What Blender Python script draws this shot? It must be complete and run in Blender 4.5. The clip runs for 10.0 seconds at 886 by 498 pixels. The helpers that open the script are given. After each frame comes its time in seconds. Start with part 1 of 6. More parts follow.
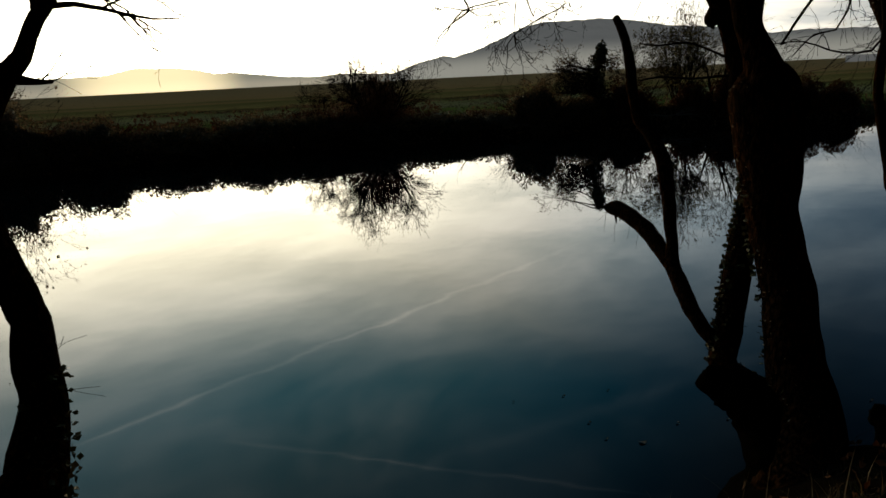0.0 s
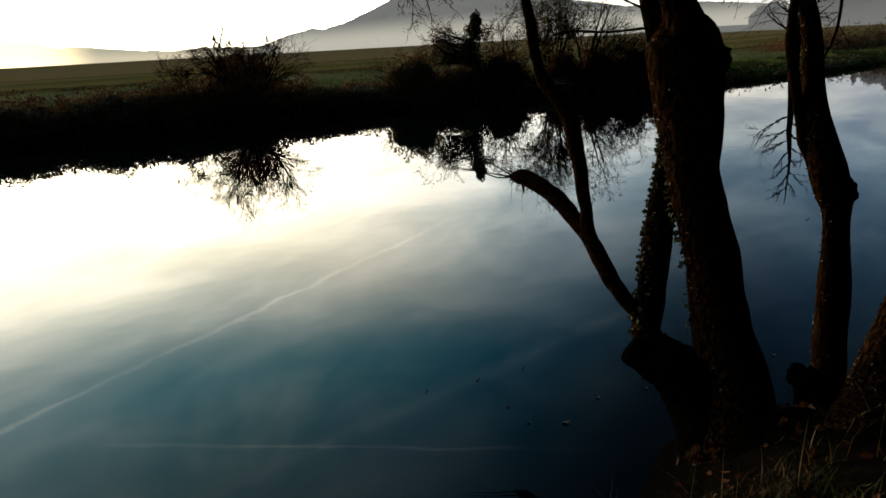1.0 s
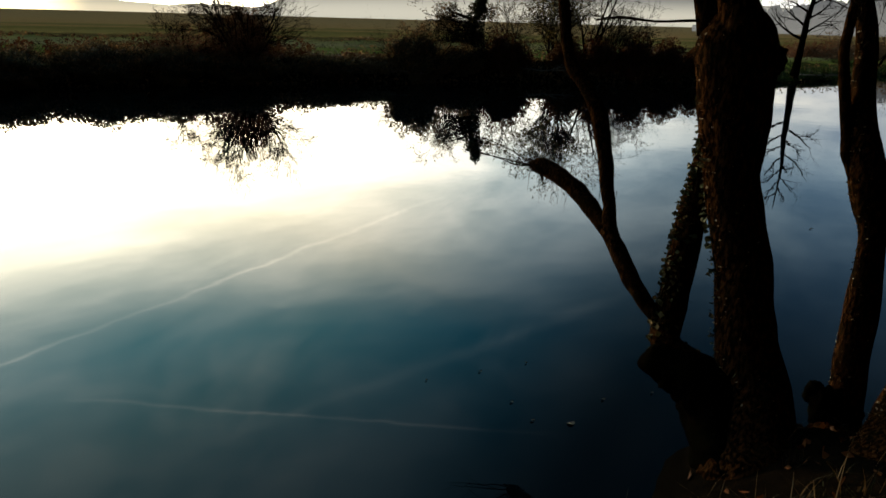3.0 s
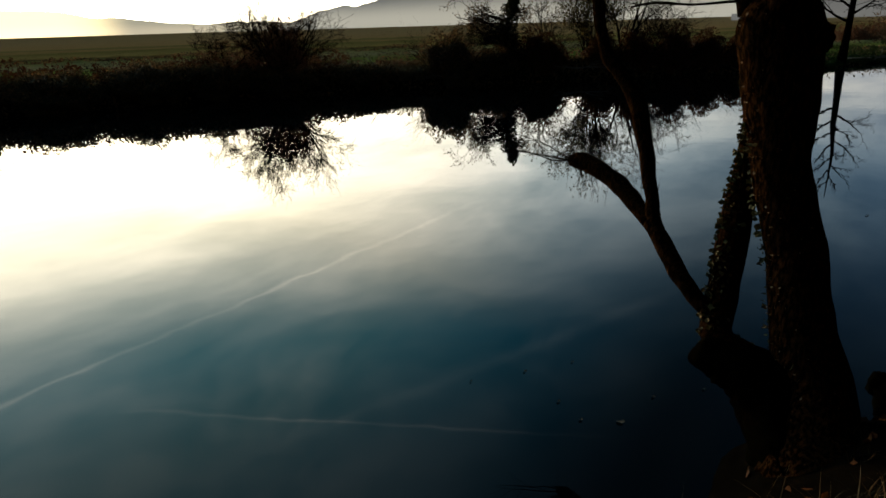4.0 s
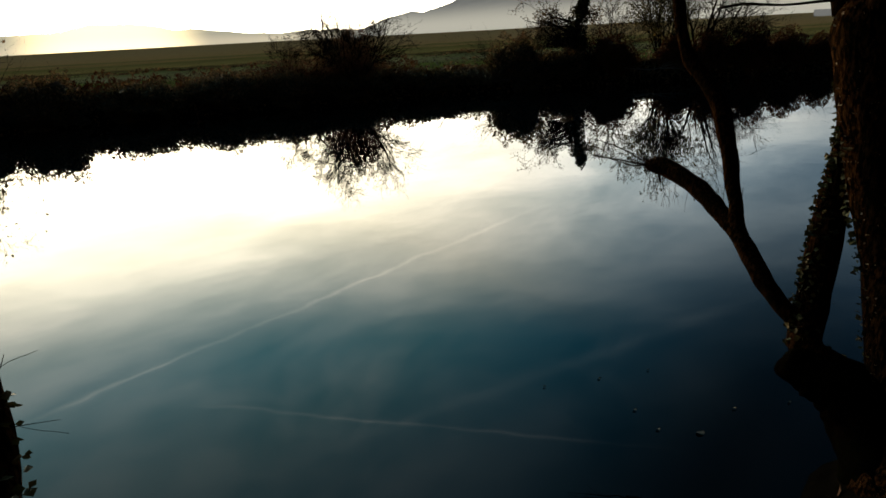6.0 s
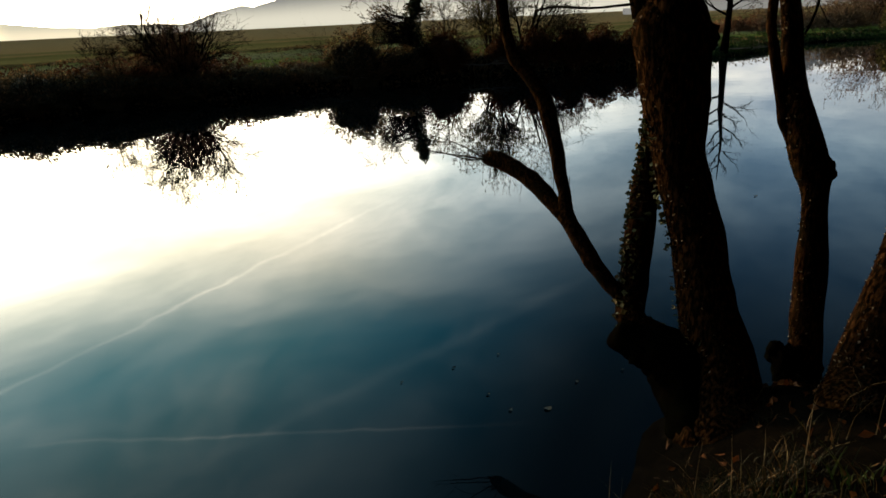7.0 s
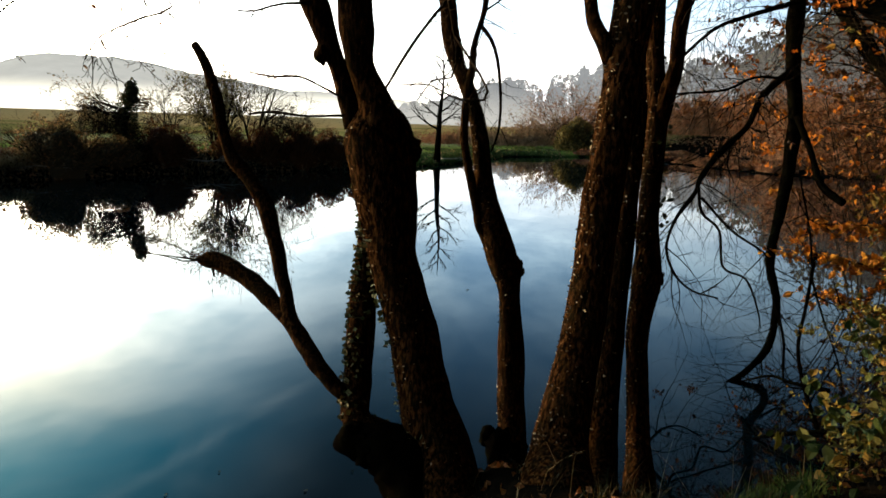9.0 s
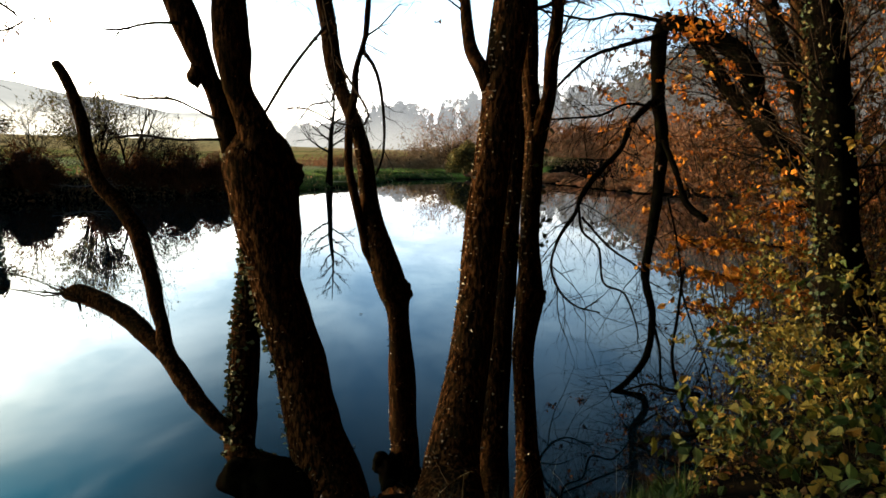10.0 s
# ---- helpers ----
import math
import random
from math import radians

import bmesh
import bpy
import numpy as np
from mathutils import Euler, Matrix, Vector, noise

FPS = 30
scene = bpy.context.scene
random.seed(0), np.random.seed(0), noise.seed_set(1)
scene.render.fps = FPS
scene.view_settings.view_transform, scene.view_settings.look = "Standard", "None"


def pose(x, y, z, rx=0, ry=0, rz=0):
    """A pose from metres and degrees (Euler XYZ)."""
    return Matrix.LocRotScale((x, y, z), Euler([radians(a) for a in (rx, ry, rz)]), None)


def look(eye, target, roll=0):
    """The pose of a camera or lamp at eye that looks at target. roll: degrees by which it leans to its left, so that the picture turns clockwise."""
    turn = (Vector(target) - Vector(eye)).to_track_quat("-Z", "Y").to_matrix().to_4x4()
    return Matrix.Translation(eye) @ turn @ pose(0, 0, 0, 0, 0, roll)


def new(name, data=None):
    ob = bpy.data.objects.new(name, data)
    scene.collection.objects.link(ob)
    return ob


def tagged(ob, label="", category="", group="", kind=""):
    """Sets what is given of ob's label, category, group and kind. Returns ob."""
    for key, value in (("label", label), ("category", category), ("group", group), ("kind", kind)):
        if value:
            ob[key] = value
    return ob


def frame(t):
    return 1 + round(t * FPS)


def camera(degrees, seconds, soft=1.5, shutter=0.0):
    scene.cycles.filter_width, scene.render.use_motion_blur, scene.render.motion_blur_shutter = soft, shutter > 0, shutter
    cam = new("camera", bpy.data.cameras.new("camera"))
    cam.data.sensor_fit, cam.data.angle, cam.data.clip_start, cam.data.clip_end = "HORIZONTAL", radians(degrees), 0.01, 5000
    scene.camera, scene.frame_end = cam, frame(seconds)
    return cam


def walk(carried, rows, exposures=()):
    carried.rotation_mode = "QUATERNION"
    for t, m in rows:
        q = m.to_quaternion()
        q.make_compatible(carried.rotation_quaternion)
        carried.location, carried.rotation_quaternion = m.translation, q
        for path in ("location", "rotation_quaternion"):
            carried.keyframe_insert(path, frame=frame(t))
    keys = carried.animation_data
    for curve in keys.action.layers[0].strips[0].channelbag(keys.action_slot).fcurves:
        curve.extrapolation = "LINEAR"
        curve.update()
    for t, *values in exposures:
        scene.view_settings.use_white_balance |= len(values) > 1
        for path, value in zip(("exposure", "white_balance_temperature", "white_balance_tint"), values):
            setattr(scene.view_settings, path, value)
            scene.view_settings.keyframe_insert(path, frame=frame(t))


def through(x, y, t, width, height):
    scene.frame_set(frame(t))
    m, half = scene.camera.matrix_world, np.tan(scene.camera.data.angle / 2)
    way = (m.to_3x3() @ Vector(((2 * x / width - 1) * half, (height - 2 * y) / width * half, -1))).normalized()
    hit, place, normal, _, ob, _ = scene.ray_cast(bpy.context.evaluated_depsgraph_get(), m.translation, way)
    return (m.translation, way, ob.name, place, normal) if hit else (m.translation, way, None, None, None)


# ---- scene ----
# the walk: seconds, x, y, z, pitch, roll, yaw
PATH = [
    (0.0, 0.246, -0.539, 3.116, -14.81, 2.80, 10.84),
    (0.2, 0.197, -0.447, 3.052, -14.87, 0.48, 9.56),
    (0.5, 0.101, -0.167, 2.978, -17.05, 0.17, 2.46),
    (0.7, 0.043, -0.084, 2.974, -16.78, 0.96, 1.43),
    (1.0, 0.000, 0.000, 3.007, -17.57, 3.05, -0.00),
    (1.2, 0.016, 0.089, 2.975, -16.57, 5.35, 0.38),
    (1.5, -0.026, 0.169, 2.965, -18.27, 2.68, -1.08),
    (1.7, -0.011, 0.233, 2.964, -18.07, 2.32, -2.20),
    (2.0, -0.106, 0.235, 2.984, -17.76, 0.36, -4.84),
    (2.2, -0.140, 0.248, 2.980, -17.45, 0.82, -1.22),
    (2.5, -0.211, 0.237, 2.984, -18.81, -0.80, -0.52),
    (2.7, -0.252, 0.230, 3.010, -19.49, -2.20, -1.75),
    (3.8, -0.221, 0.289, 2.928, -18.98, 1.73, 7.48),
    (4.0, -0.237, 0.267, 2.949, -19.06, 1.66, 2.66),
    (4.2, -0.236, 0.189, 3.001, -17.85, 1.56, -2.74),
    (4.5, -0.266, 0.156, 2.985, -17.34, 0.84, -6.98),
    (4.7, -0.269, 0.163, 2.991, -18.53, 0.35, -5.20),
    (5.0, -0.244, 0.276, 2.953, -15.58, 2.81, 2.78),
    (5.2, -0.279, 0.250, 3.008, -15.69, 4.23, 8.13),
    (6.3, -0.323, 0.202, 2.966, -19.25, 1.51, 7.14),
    (6.5, -0.314, 0.191, 3.001, -19.46, 2.40, 1.05),
    (6.7, -0.286, 0.199, 3.009, -19.52, 2.27, -2.79),
    (7.0, -0.283, 0.220, 2.998, -19.50, 2.64, -5.45),
    (7.2, -0.253, 0.241, 3.012, -18.99, 3.39, -6.70),
    (7.5, -0.262, 0.228, 2.998, -17.65, 2.45, -8.67),
    (7.7, -0.235, 0.239, 3.006, -16.41, 2.70, -10.34),
    (8.0, -0.224, 0.228, 3.018, -13.90, 1.90, -15.69),
    (8.2, -0.193, 0.252, 3.007, -13.81, 1.28, -18.97),
    (8.5, -0.201, 0.221, 3.018, -13.78, 0.36, -21.81),
    (8.7, -0.190, 0.270, 3.008, -13.60, -1.93, -24.23),
    (9.0, -0.183, 0.236, 3.017, -11.16, -1.79, -28.17),
    (9.2, -0.165, 0.234, 3.016, -11.05, -2.16, -31.09),
    (9.5, -0.150, 0.230, 3.011, -10.62, -1.66, -33.94),
    (9.7, -0.131, 0.232, 3.019, -9.60, -2.29, -35.72),
    (10.0, -0.123, 0.206, 3.026, -8.90, -1.83, -37.46),
]
EXPOSURES = [(0.0, -0.95, 6900, 4), (0.5, -1.02, 6900, 4), (1.0, -0.08, 7200, 4), (1.5, 0.11, 7500, 4), (2.5, 0.42, 7500, 4), (4.0, -0.28, 7300, 4),
             (4.5, 0.29, 7500, 4), (5.0, 0.36, 7500, 4), (6.5, -0.38, 7200, 4), (7.0, 0.49, 7500, 4), (7.5, 0.72, 7500, 4), (8.0, 0.83, 7400, 4),
             (8.5, 1.50, 7400, 4), (9.0, 1.70, 7500, 4), (9.5, 2.06, 7500, 4), (10.0, 2.05, 7500, 4)]
cam = camera(68.6, 10.0, soft=1.6)
walk(cam, [(t, pose(x, y, z, 90 + p, r, w)) for t, x, y, z, p, r, w in PATH], EXPOSURES)

# ---- light: a low sun on the hill crest, and a thinly clouded evening sky ----
SUN_TO = Vector((-0.5625, 0.8265, 0.040)).normalized()
world = bpy.data.worlds.new("evening_sky")
scene.world = world
world.use_nodes = True
SKY_STRENGTH = 0.055
GLOW, GLOW_FALL, GLOW_CORE, VEIL_GAIN = 640.0, radians(9.2), 110.0, 0.44
HORIZON, HORIZON_FALL, HIGH = 34.0, 0.33, 58.0
AIR_TINT = (0.04, 0.10, 0.16)


def build_sky():
    nt = world.node_tree
    nt.nodes.clear()
    N, L = nt.nodes.new, nt.links.new
    out, bg = N("ShaderNodeOutputWorld"), N("ShaderNodeBackground")
    bg.inputs["Strength"].default_value = SKY_STRENGTH
    sky = N("ShaderNodeTexSky")
    sky.sky_type, sky.sun_disc = "NISHITA", False
    sky.sun_elevation = math.asin(SUN_TO.z)
    sky.sun_rotation = math.atan2(SUN_TO.x, SUN_TO.y)
    sky.air_density, sky.dust_density, sky.ozone_density = 1.0, 2.0, 2.0
    tc = N("ShaderNodeTexCoord")
    sep = N("ShaderNodeSeparateXYZ")
    L(tc.outputs["Generated"], sep.inputs[0])

    def mth(op, a, b=None):
        n = N("ShaderNodeMath")
        n.operation = op
        for i, v in enumerate((a, b)):
            if v is None:
                continue
            if isinstance(v, (int, float)):
                n.inputs[i].default_value = v
            else:
                L(v, n.inputs[i])
        return n.outputs[0]

    # a flat cloud deck seen in perspective
    up = mth("ADD", mth("MAXIMUM", sep.outputs[2], 0.0), 0.10)
    comb = N("ShaderNodeCombineXYZ")
    L(mth("DIVIDE", sep.outputs[0], up), comb.inputs[0])
    L(mth("DIVIDE", sep.outputs[1], up), comb.inputs[1])

    def deck(scale, turn, stretch, lo, hi, detail=6, warp=0.4):
        rot = N("ShaderNodeVectorRotate")
        rot.rotation_type = "Z_AXIS"
        rot.inputs["Angle"].default_value = radians(-turn)
        L(comb.outputs[0], rot.inputs["Vector"])
        mp = N("ShaderNodeMapping")
        mp.inputs["Scale"].default_value = (*stretch, 1)
        L(rot.outputs[0], mp.inputs[0])
        n = N("ShaderNodeTexNoise")
        n.inputs["Scale"].default_value, n.inputs["Detail"].default_value, n.inputs["Roughness"].default_value = scale, detail, 0.55
        n.inputs["Distortion"].default_value = warp
        L(mp.outputs[0], n.inputs["Vector"])
        r = N("ShaderNodeMapRange")
        r.interpolation_type = "SMOOTHSTEP"
        r.inputs["From Min"].default_value, r.inputs["From Max"].default_value = lo, hi
        L(n.outputs["Fac"], r.inputs["Value"])
        return r.outputs["Result"]

    banks = deck(1.15, 42, (0.85, 1.05), 0.28, 0.74, 5, 0.5)
    wisps = deck(3.2, 50, (0.7, 1.15), 0.32, 0.80, 7, 0.6)
    veil = mth("ADD", mth("MULTIPLY", banks, 0.75), mth("MULTIPLY", wisps, 0.30))

    def dot_with(v):
        d = N("ShaderNodeVectorMath")
        d.operation = "DOT_PRODUCT"
        L(tc.outputs["Generated"], d.inputs[0])
        d.inputs[1].default_value = v
        return d.outputs["Value"]

    # old vapour trails: thin arcs across the sky
    for (az0, el0), (az1, el1), width, gain in (((-37.7, 25.2), (-9.1, 18.3), 0.0022, 0.62), ((-22.0, 31.7), (4.0, 34.8), 0.0022, 0.65), ((-6.7, 31.4), (13.0, 24.4), 0.010, 0.5)):
        a, b = [Vector((math.sin(radians(z)) * math.cos(radians(e)), math.cos(radians(z)) * math.cos(radians(e)), math.sin(radians(e)))) for z, e in ((az0, el0), (az1, el1))]
        across = mth("DIVIDE", dot_with(a.cross(b).normalized()), width)
        line = mth("POWER", 2.718, mth("MULTIPLY", mth("MULTIPLY", across, across), -1.0))
        along = mth("SUBTRACT", dot_with((a + b).normalized()), math.cos(a.angle(b) / 2 + 0.20))
        fade = N("ShaderNodeMapRange")
        fade.inputs["From Max"].default_value = 0.06
        L(along, fade.inputs["Value"])
        veil = mth("ADD", veil, mth("MULTIPLY", mth("MULTIPLY", line, fade.outputs["Result"]), mth("MULTIPLY", mth("ADD", mth("MULTIPLY", wisps, 0.6), 0.3), gain)))

    # thin cloud glows round the low sun and pales away from it
    angle = mth("ARCCOSINE", mth("MINIMUM", dot_with(SUN_TO), 0.99999))
    glow = mth("MULTIPLY", mth("POWER", 2.718, mth("MULTIPLY", angle, -1.0 / GLOW_FALL)), GLOW)
    glow = mth("MINIMUM", glow, GLOW_CORE)
    rise = mth("DIVIDE", mth("MAXIMUM", sep.outputs[2], 0.0), 0.36)
    glow = mth("MULTIPLY", glow, mth("POWER", 2.718, mth("MULTIPLY", mth("MULTIPLY", rise, rise), -1.0)))
    tint = N("ShaderNodeMapRange")
    tint.interpolation_type = "SMOOTHSTEP"
    tint.inputs["From Min"].default_value, tint.inputs["From Max"].default_value = 0.17, 0.86
    L(angle, tint.inputs["Value"])
    gaps = N("ShaderNodeMix")
    gaps.data_type = "RGBA"
    # teal on the sun's side, deeper blue away from it
    deep = N("ShaderNodeMix")
    deep.data_type = "RGBA"
    deep.inputs["A"].default_value, deep.inputs["B"].default_value = (0.045, 0.34, 0.47, 1), (0.028, 0.23, 0.60, 1)
    away = N("ShaderNodeMapRange")
    away.inputs["From Min"].default_value, away.inputs["From Max"].default_value = 0.55, 1.15
    L(angle, away.inputs["Value"])
    L(away.outputs["Result"], deep.inputs["Factor"])
    L(deep.outputs["Result"], gaps.inputs["A"])
    warm = N("ShaderNodeMix")
    warm.data_type = "RGBA"
    # the clouds are mauve-grey on the sun's side and bluish away from it
    cloud = N("ShaderNodeMix")
    cloud.data_type = "RGBA"
    cloud.inputs["A"].default_value, cloud.inputs["B"].default_value = (0.93, 0.90, 0.90, 1), (0.58, 0.80, 1.0, 1)
    L(away.outputs["Result"], cloud.inputs["Factor"])
    L(cloud.outputs["Result"], warm.inputs["A"])
    warm.inputs["B"].default_value = (1.0, 0.92, 0.84, 1)
    rim = N("ShaderNodeMapRange")
    rim.interpolation_type = "SMOOTHSTEP"
    rim.inputs["From Min"].default_value, rim.inputs["From Max"].default_value = 0.22, 0.04
    L(sep.outputs[2], rim.inputs["Value"])
    L(rim.outputs["Result"], warm.inputs["Factor"])
    L(warm.outputs["Result"], gaps.inputs["B"])
    # near the horizon the haze hides the blue between the clouds
    haze_low = N("ShaderNodeMapRange")
    haze_low.inputs["From Min"].default_value, haze_low.inputs["From Max"].default_value = 0.44, 0.08
    L(sep.outputs[2], haze_low.inputs["Value"])
    clear = mth("SUBTRACT", 1.0, mth("MULTIPLY", away.outputs["Result"], 0.28))
    thin = mth("SUBTRACT", 1.0, mth("MULTIPLY", away.outputs["Result"], 0.5))
    L(mth("MINIMUM", mth("ADD", mth("MULTIPLY", mth("MULTIPLY", veil, 0.55), clear), mth("MULTIPLY", haze_low.outputs["Result"], thin)), 0.97), gaps.inputs["Factor"])
    hue = N("ShaderNodeMix")
    hue.data_type = "RGBA"
    hue.inputs["A"].default_value = (1.0, 0.90, 0.72, 1)
    L(gaps.outputs["Result"], hue.inputs["B"])
    above = N("ShaderNodeMapRange")
    above.interpolation_type = "SMOOTHSTEP"
    above.inputs["From Min"].default_value, above.inputs["From Max"].default_value = 0.18, 0.46
    L(sep.outputs[2], above.inputs["Value"])
    L(mth("MAXIMUM", tint.outputs["Result"], above.outputs["Result"]), hue.inputs["Factor"])
    # haze brightens the sky towards the horizon all round
    low = mth("MULTIPLY", mth("POWER", 2.718, mth("MULTIPLY", mth("MAXIMUM", sep.outputs[2], 0.0), -1.0 / HORIZON_FALL)), HORIZON)
    sunward = N("ShaderNodeMapRange")
    sunward.interpolation_type = "SMOOTHSTEP"
    sunward.inputs["From Min"].default_value, sunward.inputs["From Max"].default_value, sunward.inputs["To Min"].default_value = -0.62, 0.85, 0.03
    L(dot_with(SUN_TO), sunward.inputs["Value"])
    upper = N("ShaderNodeMapRange")
    upper.inputs["From Min"].default_value, upper.inputs["From Max"].default_value, upper.inputs["To Min"].default_value = 0.52, 0.98, 0.02
    upper.interpolation_type = "SMOOTHSTEP"
    L(dot_with(SUN_TO), upper.inputs["Value"])
    low = mth("MULTIPLY", low, sunward.outputs["Result"])
    veiled = mth("MULTIPLY", upper.outputs["Result"], HIGH)
    # the glow lies along the horizon and fades towards the zenith
    lift = N("ShaderNodeMapRange")
    lift.interpolation_type = "SMOOTHSTEP"
    for key, value in (("From Min", 0.46), ("From Max", 0.64), ("To Min", 1.0), ("To Max", 0.22)):
        lift.inputs[key].default_value = value
    L(sep.outputs[2], lift.inputs["Value"])
    dusk = N("ShaderNodeMapRange")
    dusk.interpolation_type = "SMOOTHSTEP"
    for key, value in (("From Min", 0.24), ("From Max", 0.54), ("To Min", 1.0), ("To Max", 0.10)):
        dusk.inputs[key].default_value = value
    L(sep.outputs[2], dusk.inputs["Value"])
    glow, low = mth("MULTIPLY", glow, lift.outputs["Result"]), mth("MULTIPLY", low, dusk.outputs["Result"])
    fade_high = mth("ADD", mth("MULTIPLY", lift.outputs["Result"], 0.30), 0.70)
    low = mth("ADD", low, mth("MULTIPLY", veiled, fade_high))
    shine = N("ShaderNodeVectorMath")
    shine.operation = "SCALE"
    L(hue.outputs["Result"], shine.inputs[0])
    L(mth("MULTIPLY", mth("ADD", glow, low), mth("ADD", mth("MULTIPLY", veil, VEIL_GAIN), 1.0 - VEIL_GAIN * 0.5)), shine.inputs["Scale"])
    blue = N("ShaderNodeMix")
    blue.data_type, blue.blend_type = "RGBA", "MULTIPLY"
    blue.inputs["Factor"].default_value = 1.0
    L(sky.outputs[0], blue.inputs["A"])
    blue.inputs["B"].default_value = (*AIR_TINT, 1)
    total = N("ShaderNodeMix")
    total.data_type, total.blend_type = "RGBA", "ADD"
    total.inputs["Factor"].default_value = 1.0
    total.clamp_result = False
    L(blue.outputs["Result"], total.inputs["A"])
    L(shine.outputs[0], total.inputs["B"])
    L(total.outputs["Result"], bg.inputs["Color"])
    L(bg.outputs[0], out.inputs[0])


build_sky()
sun_data = bpy.data.lights.new("sun", "SUN")
sun_data.energy, sun_data.angle, sun_data.color = 5.0, radians(2.0), (1.0, 0.70, 0.42)
sun = new("sun", sun_data)
sun.matrix_world = look((0, 0, 0), -SUN_TO)


# ---- materials ----
def material(name, build):
    m = bpy.data.materials.new(name)
    m.use_nodes = True
    nt = m.node_tree
    bsdf = nt.nodes["Principled BSDF"]
    build(nt, nt.nodes.new, nt.links.new, bsdf)
    return m


def noise_node(N, L, scale, detail=5, rough=0.6, coord="Object", stretch=None):
    tc = N("ShaderNodeTexCoord")
    n = N("ShaderNodeTexNoise")
    n.inputs["Scale"].default_value, n.inputs["Detail"].default_value, n.inputs["Roughness"].default_value = scale, detail, rough
    if stretch:
        mp = N("ShaderNodeMapping")
        mp.inputs["Scale"].default_value = stretch
        L(tc.outputs[coord], mp.inputs[0])
        L(mp.outputs[0], n.inputs["Vector"])
    else:
        L(tc.outputs[coord], n.inputs["Vector"])
    return n.outputs["Fac"]


def ramp_node(N, L, fac, stops):
    r = N("ShaderNodeValToRGB")
    e = r.color_ramp.elements
    while len(e) < len(stops):
        e.new(0.5)
    for el, (p, c) in zip(e, stops):
        el.position, el.color = p, (*c, 1)
    L(fac, r.inputs[0])
    return r.outputs[0]


def bump_node(N, L, height, bsdf, strength=0.5, distance=0.01):
    b = N("ShaderNodeBump")
    b.inputs["Strength"].default_value, b.inputs["Distance"].default_value = strength, distance
    L(height, b.inputs["Height"])
    L(b.outputs[0], bsdf.inputs["Normal"])


def bark(name, dark, light, moss=(0.06, 0.075, 0.03)):
    """Furrowed bark: plates between dark cracks, blotched with moss."""
    def build(nt, N, L, b):
        big = noise_node(N, L, 5.0, 5, 0.65)
        fine = noise_node(N, L, 36.0, 6, 0.66, stretch=(1.3, 1.3, 0.42))
        speck = noise_node(N, L, 60.0, 3, 0.6)
        col = ramp_node(N, L, fine, [(0.46, dark), (0.76, light)])
        mix = N("ShaderNodeMix")
        mix.data_type = "RGBA"
        L(ramp_node(N, L, big, [(0.48, (0, 0, 0)), (0.66, (0.7, 0.7, 0.7))]), mix.inputs["Factor"])
        L(col, mix.inputs["A"])
        mix.inputs["B"].default_value = (*moss, 1)
        spot = N("ShaderNodeMix")
        spot.data_type = "RGBA"
        L(ramp_node(N, L, speck, [(0.66, (0, 0, 0)), (0.74, (0.5, 0.5, 0.5))]), spot.inputs["Factor"])
        L(mix.outputs["Result"], spot.inputs["A"])
        spot.inputs["B"].default_value = (*[min(3 * v, 1) for v in light], 1)
        L(spot.outputs["Result"], b.inputs["Base Color"])
        b.inputs["Roughness"].default_value = 1.0
        b.inputs["Specular IOR Level"].default_value = 0.0
        bump_node(N, L, fine, b, 0.5, 0.008)
    return material(name, build)


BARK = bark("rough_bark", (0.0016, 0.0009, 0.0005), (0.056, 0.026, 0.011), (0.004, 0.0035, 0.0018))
# near-black copy of the bark, with shade put into its colour
BARK_SHADED = bark("shaded_bark", (0.0006, 0.0005, 0.0004), (0.0032, 0.0022, 0.0015), (0.0024, 0.0026, 0.0012))
TWIG = bark("twig_bark", (0.006, 0.0045, 0.0035), (0.028, 0.018, 0.012), (0.018, 0.014, 0.009))


def leaf_material(name, stops, through=0.2):
    def build(nt, N, L, b):
        geo = N("ShaderNodeNewGeometry")
        col = ramp_node(N, L, geo.outputs["Random Per Island"], stops)
        L(col, b.inputs["Base Color"])
        b.inputs["Roughness"].default_value = 0.7
        b.inputs["Specular IOR Level"].default_value = 0.1
        tr = N("ShaderNodeBsdfTranslucent")
        L(col, tr.inputs["Color"])
        ms = N("ShaderNodeMixShader")
        ms.inputs[0].default_value = through
        out = nt.nodes["Material Output"]
        L(b.outputs[0], ms.inputs[1])
        L(tr.outputs[0], ms.inputs[2])
        L(ms.outputs[0], out.inputs["Surface"])
    return material(name, build)


LEAF_ORANGE = leaf_material("orange_leaves", [(0.0, (0.15, 0.036, 0.005)), (0.35, (0.32, 0.085, 0.008)), (0.7, (0.42, 0.150, 0.014)), (1.0, (0.08, 0.024, 0.006))])
LEAF_RUST = leaf_material("rust_and_olive_leaves", [(0.0, (0.05, 0.020, 0.005)), (0.3, (0.13, 0.052, 0.008)), (0.55, (0.10, 0.062, 0.010)), (0.8, (0.045, 0.042, 0.008)), (1.0, (0.19, 0.092, 0.014))])
LEAF_GOLD = leaf_material("olive_gold_leaves", [(0.0, (0.020, 0.022, 0.005)), (0.35, (0.075, 0.058, 0.010)), (0.7, (0.140, 0.095, 0.016)), (0.9, (0.055, 0.050, 0.010)), (1.0, (0.17, 0.070, 0.012))])
LEAF_BROWN = leaf_material("brown_leaves", [(0.0, (0.036, 0.012, 0.004)), (0.5, (0.090, 0.031, 0.009)), (1.0, (0.056, 0.028, 0.009))], 0.2)
